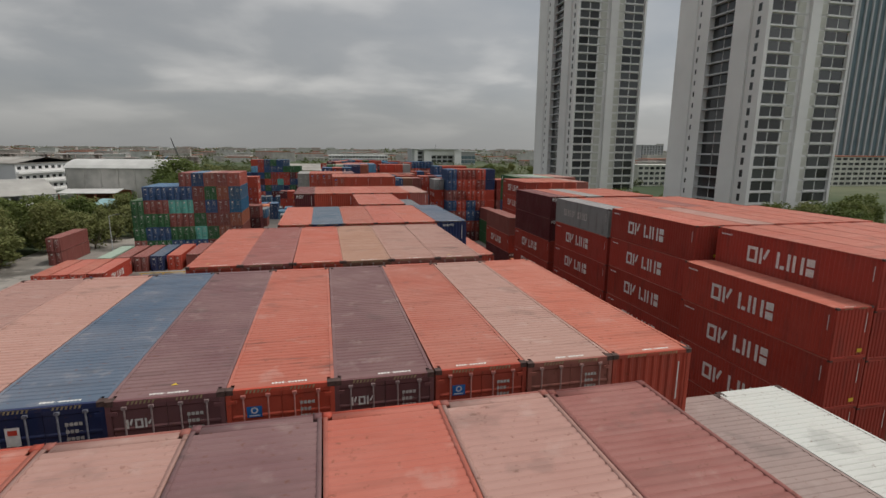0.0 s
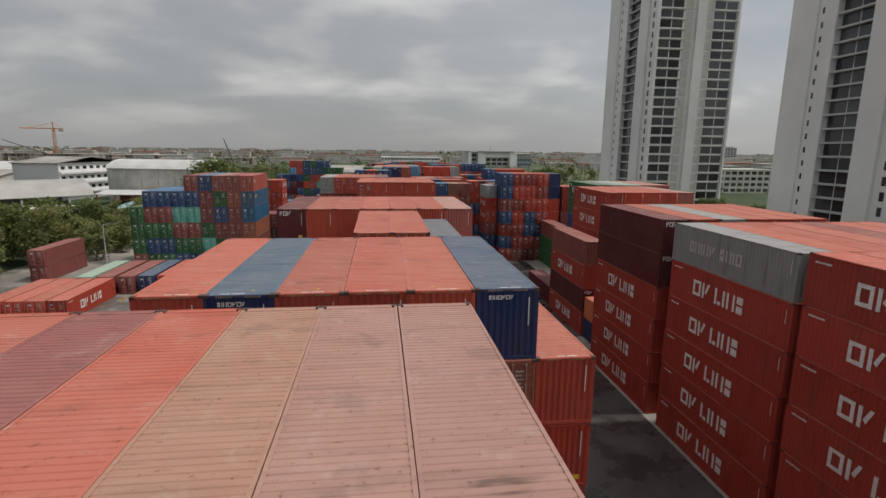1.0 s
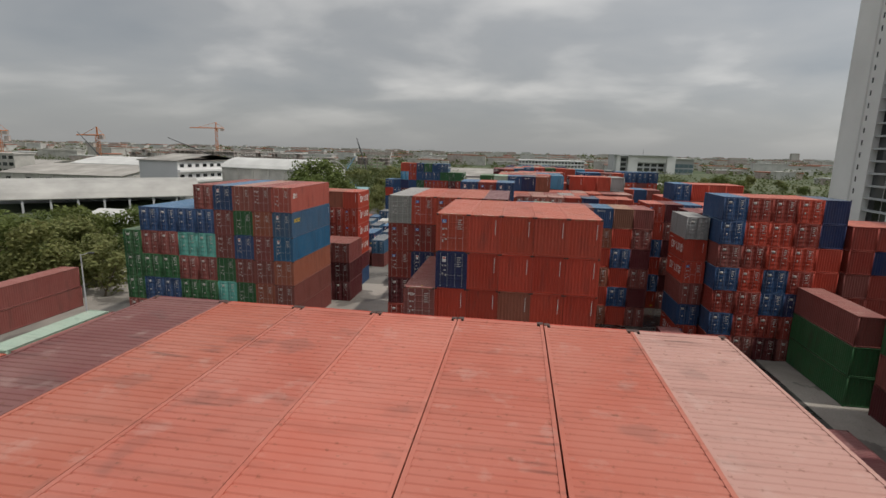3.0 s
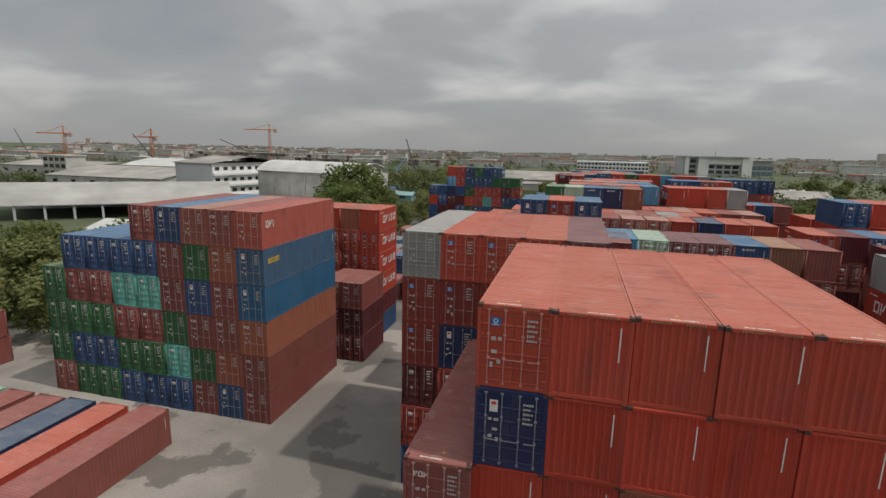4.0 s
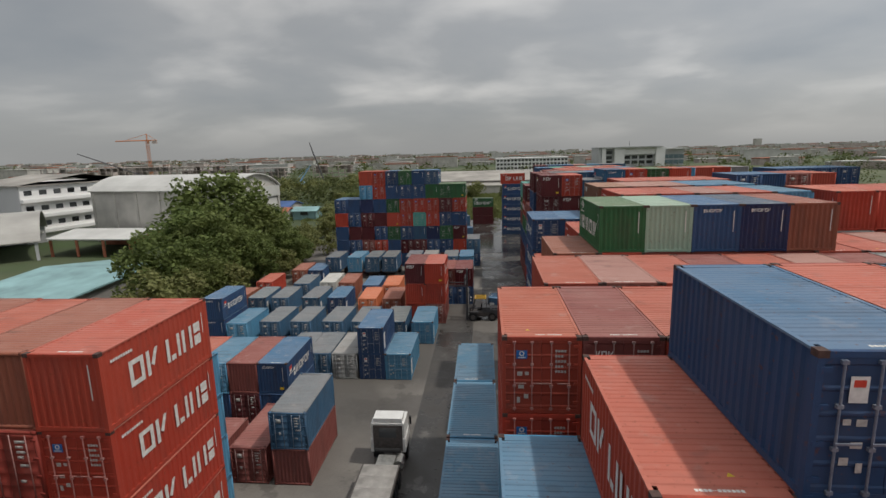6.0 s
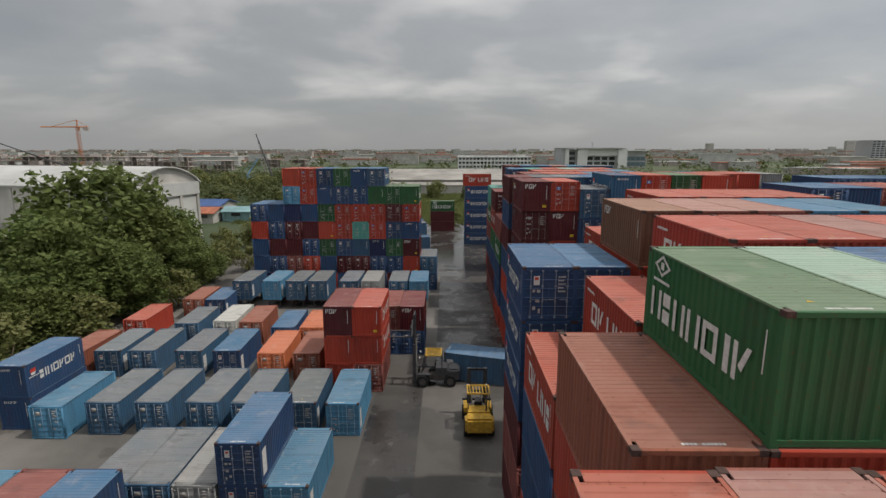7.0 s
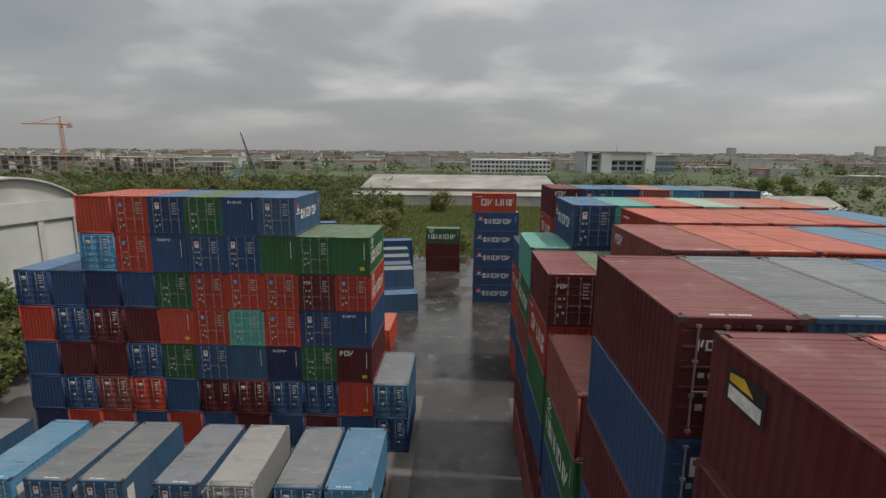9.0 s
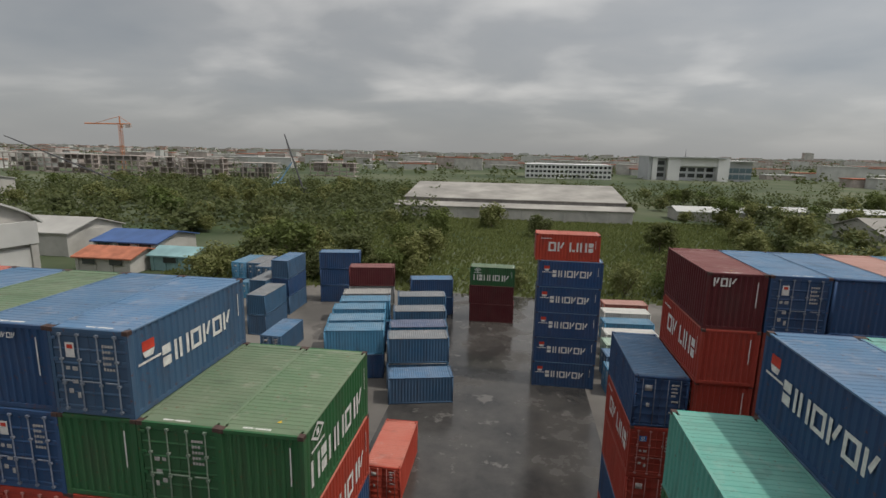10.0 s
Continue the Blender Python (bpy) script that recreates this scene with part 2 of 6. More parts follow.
def container_meshes(L, H):
    size = (L, H)
    if size in _cache:
        return _cache[size]
    h = W / 2
    out = {}
    # frame: posts, rails, floor and eight castings; the origin is the middle of the base
    g = Geo()
    for x in (-h, h - 0.11):
        for y in (-L / 2, L / 2 - 0.13):
            g.box(x, y, 0.11, x + 0.11, y + 0.13, H - 0.11)
    for x in (-h + 0.004, h - 0.074):
        g.box(x, -L / 2 + 0.13, 0.03, x + 0.07, L / 2 - 0.13, 0.17)
        g.box(x, -L / 2 + 0.13, H - 0.07, x + 0.07, L / 2 - 0.13, H - 0.008)
    for y in (-L / 2 + 0.004, L / 2 - 0.094):
        g.box(-h + 0.11, y, 0.03, h - 0.11, y + 0.09, 0.16)
        g.box(-h + 0.11, y, H - 0.11, h - 0.11, y + 0.09, H - 0.008)
    g.box(-h + 0.08, -L / 2 + 0.1, 0.12, h - 0.08, L / 2 - 0.1, 0.16)
    for x in (-h, h - 0.165):
        for y in (-L / 2, L / 2 - 0.18):
            for z in (0, H - 0.118):
                g.box(x - 0.003, y - 0.004, z, x + 0.168, y + 0.184, z + 0.118 + (0.004 if z else 0), 1 if z else 0)
    for sg in (-1, 1):                      # hinges on the door posts
        for k in range(4):
            z = 0.35 + k * (H - 0.7) / 3
            xa, xb = sg * (h - 0.05), sg * (h - 0.235)
            g.box(min(xa, xb), -L / 2 - 0.006, z, max(xa, xb), -L / 2 + 0.03, z + 0.09, 0)
    out["frame"] = g.mesh("container_frame", M_SIDE, M_CAST)
    # side wall, seen from +x; a mirrored one for -x
    for name, sg in (("east", 1), ("west", -1)):
        v, f = corrugated(-L / 2 + 0.13, L / 2 - 0.13, 0.17, H - 0.07, 0.29, 0.04, lambda s, d, t: (sg * (h - 0.006 - d), s, t))
        if sg < 0:
            f = [q[::-1] for q in f]
        out[name] = mesh_of("side_panel", v, f, (M_SIDE,))
    # roof: narrow cross grooves pressed into the sheet, with plain plates over the castings
    a, n = -L / 2 + 0.32, round((L - 0.64) / 0.21)
    p = (L - 0.64) / n
    prof = [(a, 0)]
    for k in range(n):
        s = a + k * p
        prof += [(s + p * 0.58, 0), (s + p * 0.68, 0.021), (s + p * 0.84, 0.021), (s + p * 0.94, 0)]
    prof.append((a + n * p, 0))
    v = [(t, s, H - 0.018 - d) for s, d in prof for t in (-h + 0.07, h - 0.07)]
    f = [(2 * k, 2 * k + 1, 2 * k + 3, 2 * k + 2) for k in range(len(prof) - 1)]
    g = Geo()
    g.v, g.f, g.i = v, f, [0] * len(f)
    for s in (-1, 1):
        g.box(-h + 0.17, min(s * (L / 2 - 0.09), s * (L / 2 - 0.32)), H - 0.05, h - 0.17, max(s * (L / 2 - 0.09), s * (L / 2 - 0.32)), H - 0.006)
        g.box(min(s * (h + 0.001), s * (h - 0.085)), -L / 2 + 0.19, H - 0.05, max(s * (h + 0.001), s * (h - 0.085)), L / 2 - 0.19, H - 0.006)
    out["roof"] = g.mesh("roof", M_ROOF)
    # blank end, at +y
    v, f = corrugated(-h + 0.11, h - 0.11, 0.16, H - 0.11, 0.25, 0.045, lambda s, d, t: (s, L / 2 - 0.02 - d, t))
    out["end"] = mesh_of("end_panel", v, [q[::-1] for q in f], (M_SIDE,))
    # door leaves at -y, hinged at the posts: one pressed sheet each, with five shallow panels between its rims
    for name, a, b in (("door_l", -h + 0.115, -0.006), ("door_r", 0.006, h - 0.115)):
        g = Geo()
        y, z0, z1 = -L / 2 + 0.012, 0.165, H - 0.115
        step = (z1 - z0 - 0.16) / 5
        prof = [(z0, 0.0)]
        for k in range(5):
            z = z0 + 0.10 + k * step
            prof += [(z, 0.0), (z + 0.035, 0.022), (z + step - 0.075, 0.022), (z + step - 0.04, 0.0)]
        prof += [(z1, 0.0), (z1, 0.05), (z0, 0.05)]
        n = len(prof)
        g.v = [(x, y + d, z) for x in (a, b) for z, d in prof]
        for k in range(n):
            j = (k + 1) % n
            g.f.append((k, n + k, n + j, j))
        g.f += [tuple(range(n)), tuple(range(2 * n - 1, n - 1, -1))]
        g.i = [0] * len(g.f)
        out[name] = g.mesh("door", M_SIDE)
    g = Geo()
    g.rod((0, 0, 0.13), (0, 0, H - 0.13), 0.021, n=6)
    for z in (0.16, H * 0.36, H * 0.64, H - 0.2):
        g.box(-0.05, -0.02, z, 0.05, 0.045, z + 0.06)
    g.box(-0.02, -0.045, 1.05, 0.36, -0.02, 1.085)
    out["rod"] = g.mesh("lock_rod", M_RODPAINT)
    # the whole box in one, for those past counting: body and roof, doors with their rods and number rows
    g = Geo()
    for nm in ("frame", "east", "west", "end", "door_l", "door_r", "roof"):
        k0, me = len(g.v), out[nm]
        g.v += [tuple(v.co) for v in me.vertices]
        g.f += [tuple(k0 + i for i in p.vertices) for p in me.polygons]
        g.i += [1 if nm == "roof" else 0] * len(me.polygons)
    for x in (-0.85, -0.3, 0.3, 0.85):
        g.rod((x, -L / 2 - 0.012, 0.16), (x, -L / 2 - 0.012, H - 0.125), 0.024, n=4, m=2)
    y = -L / 2 - 0.002
    for z, x0, x1 in ((0.42, 0.44, 0.78), (0.6, 0.44, 0.70), (0.78, 0.46, 0.74), (0.96, 0.46, 0.66), (1.25, 0.5, 0.8), (H * 0.7, 0.42, 0.6)):
        g.box(x0, y, H - z, x1, y + 0.03, H - z + 0.085, 3)
    g.box(-0.75, y, H - 0.72, -0.42, y + 0.03, H - 0.44, 3)
    g.box(-0.62, y, H * 0.4, -0.48, y + 0.03, H * 0.4 + 0.2, 3)
    out["whole"] = g
    _cache[size] = out
    return out


def bars(spec, height, gap=0.16):
    """Plain shapes standing for a word, on the plane x = 0, running along y: spec holds (shape, width in letter heights)."""
    g, s = Geo(), 0.0
    t = 0.19 * height                       # stroke

    def put(*q):
        g.quad(*[(0, a, z) for a, z in q])

    for shape, w in spec:
        w *= height
        if shape == "ring":                 # hollow block
            outer = [(0, 0), (w, 0), (w, height), (0, height)]
            inner = [(t, t), (w - t, t), (w - t, height - t), (t, height - t)]
            for k in range(4):
                j = (k + 1) % 4
                put(*[(s + a, z) for a, z in (outer[k], outer[j], inner[j], inner[k])])
        elif shape == "lean":               # a post and a bar leaning away from it
            put((s, 0), (s + t, 0), (s + t, height), (s, height))
            put((s + t * 1.3, height * 0.42), (s + t * 2.2, height * 0.3), (s + w, height), (s + w - t, height))
        elif shape == "pair":               # two posts
            put((s, 0), (s + t, 0), (s + t, height), (s, height))
            put((s + w - t, 0), (s + w, 0), (s + w, height), (s + w - t, height))
        elif shape == "post":
            put((s, 0), (s + t, 0), (s + t, height), (s, height))
        elif shape == "foot":               # a post beside a low block
            put((s, 0), (s + t, 0), (s + t, height), (s, height))
            put((s + t * 1.5, 0), (s + w, 0), (s + w, t * 1.2), (s + t * 1.5, t * 1.2))
        elif shape == "rungs":              # two blocks over one another
            for z in (0, height * 0.56):
                put((s, z), (s + w * 0.85, z), (s + w * 0.85, z + height * 0.44), (s, z + height * 0.44))
        elif shape == "block":
            put((s, 0), (s + w, 0), (s + w, height), (s, height))
        s += w + gap * height
    return g, s - gap * height


# ---- the stock of containers ------------------------------------------
STOCK = []      # every container: x0, y0, z0, dx, dy, H, colour, door towards -y, marks, group


def stack(x, y, L, cols, top, n, pitch=2.49, group="stacked containers", west="", east="", along="y", fill="rmrhdb", drop=()):
    """A block of stacks. cols: one string a stack, colours from the top down, capitals show their doors; top: height of the
    highest roof; n: its levels. drop: {stack: levels missing at the top}."""
    H = top / n
    drop = dict(drop)
    for c, s in enumerate(cols):
        if not s:
            continue
        levels = n - drop.get(c, 0)
        for k in range(levels):
            ch = s[k] if k < len(s) else fill[(c * 5 + k * 3 + int(x + y)) % len(fill)]
            door = ch.isupper() if k < len(s) else (c + k) % 2 == 0
            mk = []
            for way, spec, edge in (("W", west, 0), ("E", east, len(cols) - 1)):
                for letters, kind in zip(spec[::2], spec[1::2]):
                    if c == edge and ch.lower() in letters:
                        mk.append((way, kind))
            z = (levels - 1 - k) * H
            if along == "y":
                STOCK.append(dict(x=x + c * pitch, y=y, z=z, dx=W, dy=L, H=H, ch=ch.lower(), door=door, marks=mk, group=group, L=L, turn=0, deep=k))
            else:
                STOCK.append(dict(x=x, y=y + c * pitch, z=z, dx=L, dy=W, H=H, ch=ch.lower(), door=door, marks=mk, group=group, L=L, turn=90, deep=k))


def single(x, y, L, ch, z=0.0, H=H8, turn=0, marks=(), group="containers on the yard", door=True):
    """One container by its middle line: x, y is the near left corner before it is turned about that corner's middle."""
    STOCK.append(dict(x=x, y=y, z=z, dx=W, dy=L, H=H, ch=ch, door=door, marks=list(marks), group=group, L=L, turn=turn, free=True))


# long rows under the first half of the flight, forty-foot boxes six high
G1 = "long row of stacked containers"
stack(-3.45, 2.25, L40, ["s", "s", "p", "u", "o", "p", "m"], 17.95, 6, group=G1)
stack(16.45, 5.2, L40, ["q", "w"], 15.6, 6, group=G1)
stack(-5.66, 16.2, L40, ["P", "P", "N", "U", "O", "U", "S", "P", "s"], 17.82, 6, group=G1)
stack(0.05, 30.44, L40, ["S", "M", "O", "Y", "P", "P"], 17.62, 6, group=G1)
stack(3.12, 44.5, L40, ["s", "n", "s", "s", "s", "n", "srr"], 17.52, 6, group=G1, drop={6: 1})
stack(10.22, 58.55, L40, ["S", "S"], 17.48, 6, group=G1)
stack(15.2, 58.3, L40, ["Ir"], 16.75, 6, group=G1)
stack(18.6, 59.9, L40, ["Srr"], 14.8, 5, group=G1)
stack(2.94, 71.86, L40, ["dhn", "sr", "sr", "rr", "sr", "sr", "pr"], 17.51, 6, group=G1)
stack(8.38, 107.9, L40, ["SNr", "srr", "srh", "srr", "srr"], 17.62, 6, group=G1)
stack(5.92, 107.5, L40, ["MRd"], 11.75, 4, group=G1)
stack(1.08, 121.57, L40, ["KXXDX", "OXNXX", "SXXXX", "SXXDX", "UXXX"], 17.62, 6, group=G1)
# twenty-foot blocks behind them
G2 = "block of twenty-foot containers"
stack(1.2, 134.55, L20, ["l", "m", "m", "u", "m", "m"], 15.55, 6, group=G2)
stack(16.85, 137.0, L20, ["E", "U", "U", "b", "y", "m"], 15.55, 6, group=G2)
stack(14.36, 137.0, L20, ["l"], 15.55, 6, group=G2)
stack(1.7, 141.2, L20, ["lb"], 12.95, 5, pitch=2.46, group=G2)
stack(4.06, 141.05, L20, ["s"], 15.55, 6, group=G2, west=("sz", "ck"))
stack(6.42, 141.1, L20, ["BB", "XX", "BB"], 18.14, 7, pitch=2.52, group=G2)
stack(14.1, 151.0, L20, ["MM", "PM", "PM", "r", "n", "s", "s"], 15.55, 6, pitch=2.6, group=G2)
stack(1.85, 148.45, L20, ["SRR", "MD", "S", "S", "S"], 15.55, 6, group=G2)
stack(3.9, 155.0, L20, ["SR", "PR", "S", "M", "S", "P", "M", "K", "S"], 15.55, 6, group=G2)
stack(7.65, 161.6, L20, ["gr", "er", "br", "nr", "hr"], 18.14, 7, pitch=2.47, group=G2, west=("g", "hg"))
stack(5.15, 161.6, L20, ["hr"], 15.55, 6, group=G2)
stack(19.0, 161.5, L20, ["S", "S", "P", "S", "m", "p"], 15.55, 6, pitch=2.55, group=G2)
stack(5.3, 168.65, L20, ["sb"], 12.95, 5, group=G2, west=("s", "ck"))
stack(7.75, 168.45, L20, ["zz"], 15.55, 6, group=G2, west=("z", "ck"))
stack(10.6, 168.8, L20, ["zz", "s", "p", "s", "l"], 18.14, 7, group=G2, west=("z", "ck"))
stack(5.3, 176.1, L20, ["BBB", "BBB"], 15.55, 6, group=G2, west=("b", "sk"))
stack(10.68, 176.2, L20, ["yr", "p", "p", "l", "l"], 18.14, 7, group=G2, west=("y", "tx"))
stack(11.55, 182.75, L20, ["zz"], 15.55, 6, group=G2, west=("z", "ck"))
stack(14.3, 183.0, L20, ["zz", "s", "s", "s"], 18.14, 7, group=G2, west=("z", "ck"))
stack(16.5, 190.2, L20, ["zz", "s", "s", "s"], 15.55, 6, group=G2, west=("z", "ck"))
stack(8.3, 197.3, L20, ["dDDtBB", "RdrDBB"], 18.14, 7, pitch=2.5, group=G2, west=("d", "plate"))
stack(13.25, 196.9, L20, ["IBbB"], 17.5, 7, pitch=2.5, group=G2)
stack(15.75, 196.7, L20, ["jIN", "RB", "G", "s"], 18.7, 7, pitch=2.55, group=G2, west=("j", "sk"))
stack(8.0, 204.1, L20, ["DBDb", "iB", "iB", "bbB", "bB"], 18.14, 7, group=G2)
stack(7.9, 211.0, L20, ["mgb"], 12.95, 5, group=G2, west=("g", "hg"))
stack(10.5, 211.05, L20, ["mr", "sr", "sr", "l", "i", "p"], 18.14, 7, group=G2, west=("m", "tx"))
stack(7.95, 218.05, L20, ["DzgB", "GGB"], 15.55, 6, pitch=2.5, group=G2, west=("z", "ck"))
stack(13.0, 217.9, L20, ["zz", "sr", "s", "s", "l"], 18.14, 7, group=G2, west=("z", "ck"))
stack(8.05, 224.9, L20, ["tgmb"], 15.55, 6, group=G2, west=("g", "hg"))
stack(10.55, 225.2, L20, ["BB", "T", "s", "e", "p", "s"], 18.14, 7, group=G2, west=("b", "sk"))
stack(9.08, 239.2, L20, ["BZZ"], 12.95, 5, group=G2, west=("z", "ck"))
stack(11.65, 238.9, L20, ["dzz", "BB", "b", "p", "l", "i", "i"], 18.14, 7, pitch=2.55, group=G2, west=("z", "ck"))
# the tall mixed stack beside the lane, seven high
G3 = "tall mixed stack of twenty-foot containers"
stack(-27.15, 227.6, L20, ["Brbbn", "bBdBr"], 12.95, 5, group=G3)
stack(-22.17, 227.6, L20, ["oLnDdMr", "RRbdBRb"], 18.14, 7, group=G3)
stack(-17.19, 227.6, L20, ["BbGoGbr", "GBRRBDb", "bBRTiDd", "FgRRnBb"], 18.14, 7, group=G3, east=("bf", "sk"))
stack(-7.23, 227.6, L20, ["GDBGBd", "gRbdrb"], 15.55, 6, group=G3, east=("gr", "hg"))
# stack by the green fence: mixed forty-foot boxes, six high
G4 = "stack of mixed forty-foot containers"
stack(-24.05, 125.7, L40, ["MBTMGB", "BMMGTB", "PGBMGM", "MHMMHB", "VFJHMM"], 17.62, 6, group=G4, fill="bnmg", east=("v", "short", "f", "sea"))
stack(-31.5, 125.7, L40, ["BMGBGB", "BMGBGB", "BTMGBB"], 14.7, 5, group=G4)
stack(-33.99, 125.7, L40, ["GGGM"], 11.75, 4, group=G4)
stack(-14.3, 139.5, L20, ["MDD", "MDD"], 8.69, 3, pitch=2.46, group="brown-red containers")
stack(-25.2, 146.9, L20, ["M", "MDX", "hXD", "sXX", "hXX", "oRRRDB"], 15.55, 6, pitch=2.47, group="block of red containers by the lane", east=("ro", "ck"))
# across the service lane
G5 = "red forty-foot containers across the lane"
stack(35.0, 38.2, L40, ["zzzzzz", "s", "p", "s", "s", "s", "s"], 17.55, 6, group=G5, west=("z", "ck"))
stack(35.0, 51.0, L40, ["kzzzzz", "s", "s", "s", "m", "s", "s"], 17.35, 6, group=G5, west=("z", "ck", "k", "grey"))
stack(35.0, 64.9, L40, ["ddzzzz", "s", "k", "s", "s", "s"], 17.35, 6, group=G5, west=("z", "ck"))
stack(33.6, 25.3, L40, ["zzzzz"], 15.0, 5, group=G5, west=("z", "ck"))
stack(36.3, 25.3, L40, ["zzzzz", "s", "s", "s", "s", "s"], 17.6, 6, group=G5, west=("z", "ck"))
stack(36.7, 84.2, L40, ["mzdz"], 12.0, 4, group=G5, west=("z", "ck"))
stack(42.4, 91.4, L40, ["zzzz", "r", "s", "s", "p"], 17.38, 6, group=G5, west=("z", "ck"))
stack(45.2, 118.0, L40, ["mgg"], 8.7, 3, group=G5, west=("g", "hg"))
stack(46.6, 104.6, L40, ["ggbg", "k", "e", "p", "p"], 17.5, 6, group=G5, west=("g", "hg"))
stack(36.9, 95.5, L40, ["d"], 2.9, 1, group=G5)
stack(36.9, 77.9, L20, ["CN"], 5.2, 2, group=G5)
stack(36.6, 128.3, L20, ["BBMBXBX", "XRXRXXM", "XRRBBXD", "RXRXNXM", "nnrrxrD"], 18.2, 7, group="tall block across the lane")
stack(49.6, 128.3, L20, ["xxmxx", "xnxx", "mxx"], 15.55, 6, group="tall block across the lane")
stack(33.9, 131.0, L20, ["KrRMBR"], 15.55, 6, group="tall block across the lane", west=("r", "ck"))
stack(31.5, 124.0, L20, ["d"], 2.6, 1, group="tall block across the lane")
# far part of the yard
G6 = "distant stacked containers"
for _y, _x, _t, _n, _cols in (
    (136.0, 36.0, 15.55, 6, ["D", "r", "n", "r", "s"]), (146.0, 33.0, 15.55, 6, ["R", "d", "B", "r", "s"]),
    (153.0, 38.5, 18.14, 7, ["B", "r", "s", "r"]), (160.0, 38.5, 15.55, 6, ["r", "s", "k", "p", "r"]),
    (168.0, 24.0, 18.14, 7, ["rk", "r", "s", "k"]), (176.0, 30.0, 15.55, 6, ["r", "s", "s", "b", "m"]),
    (190.0, 28.0, 18.14, 7, ["B", "b", "M", "s"]), (202.0, 38.5, 18.14, 7, ["B", "B", "B", "B"]),
    (211.0, 27.0, 18.14, 7, ["s", "l", "s", "r", "k"]), (225.2, 27.0, 15.55, 6, ["s", "i", "l", "p", "p"])):
    stack(_x, _y, L20, _cols, _t, _n, group=G6, west=("r", "ck"))
# two free stacks across the end of the lane, their long sides towards the camera
stack(5.75, 264.75, L20, ["bbbbb"], 12.95, 5, along="x", group="lane-end stack", west=("b", "sk"))
stack(5.35, 264.95, L20, ["r"], 2.59, 1, along="x", group="lane-end stack", west=("r", "ck"))
STOCK[-1]["z"] = 12.95
stack(-2.35, 283.3, L20, ["gdd"], 7.77, 3, along="x", group="lane-end stack", west=("g", "hg"))


STUFF_TURN = random.Random(3)
# boxes standing singly on the left part of the yard
for x, y, ch in ((-34.75, 108.2, "e"), (-31.75, 108.2, "m"), (-28.7, 108.2, "m"), (-25.9, 108.3, "n"), (-22.95, 108.4, "r")):
    single(x, y, L40, ch, H=H9, group="row of single containers", turn=STUFF_TURN.uniform(-0.6, 0.6))
single(-19.75, 109.0, L40, "m", H=H9, group="row of single containers", door=False, marks=[("E", "short")])
for k, ch in enumerate("srsr"):
    single(-39.25 + k * 2.63, 95.4, L40, ch, H=H9, group="row of single containers", marks=[("E", "ck")] if k == 3 else (), turn=STUFF_TURN.uniform(-0.4, 0.4))
for k, ch in enumerate("suph"):
    single(-33.0 + k * 2.75, 77.0, L40, ch, H=H9, group="row of single containers", turn=STUFF_TURN.uniform(-0.4, 0.4))
stack(-46.65, 117.0, L40, ["MM"], 5.5, 2, group="pair of brown-red containers")



# ---- the small containers, vehicles and stands of the left yard -------
YG = "blue containers parked on the yard"
WM = [("E", "panel")]
for x, ch in ((-24.9, "i"), (-21.3, "i"), (-17.55, "i"), (-14.1, "i"), (-10.3, "i"), (-7.1, "l")):
    single(x, 187.6, L20, ch, turn=STUFF_TURN.uniform(-1.5, 1.5), marks=WM, group=YG)
for x, ch in ((-30.9, "i"), (-27.75, "i"), (-23.4, "i"), (-19.85, "b")):
    single(x, 197.4, L20, ch, turn=STUFF_TURN.uniform(0, 3), marks=WM, group=YG)
single(-34.2, 197.0, L20, "h", group=YG)
single(-15.55, 196.9, L20, "c", turn=2.0, group="red containers parked on the yard")
single(-12.3, 196.8, L20, "h", turn=1.5, group="red containers parked on the yard")
for x, ch, d in ((-33.6, "r", 206.0), (-27.35, "i", 204.9), (-23.6, "w", 205.7), (-20.6, "h", 205.4)):
    single(x, d, L20, ch, turn=3.0, group=YG)
single(-16.6, 203.7, L20, "b", turn=2.0, group=YG)
single(-13.6, 203.7, L20, "c", turn=2.0, group=YG)
single(-31.0, 213.8, L20, "h", turn=3.5, group=YG)
single(-28.2, 213.7, L20, "b", turn=3.5, marks=WM, group=YG)
single(-7.4, 211.4, L20, "b", turn=0, group=YG)
stack(-8.75, 194.5, L20, ["drr", "rrM"], 7.77, 3, pitch=2.5, group="red pair stacked three high", east=("r", "ck"))
stack(-5.5, 202.8, L20, ["MB", "dB"], 5.18, 2, pitch=2.5, group="maroon pair stacked two high")
# on low trailers in front of the tall stack
TRAILERED = ((-26.5, "i"), (-22.6, "l"), (-19.5, "i"), (-16.55, "i"), (-12.4, "i"), (-9.5, "k"), (-5.85, "i"), (-3.2, "l"))
for x, ch in TRAILERED:
    single(x, 218.0, L20, ch, z=1.25, turn=STUFF_TURN.uniform(-1, 1), marks=WM, group="containers on trailers")
stack(-2.2, 227.3, L20, ["IB"], 5.18, 2, group=YG)
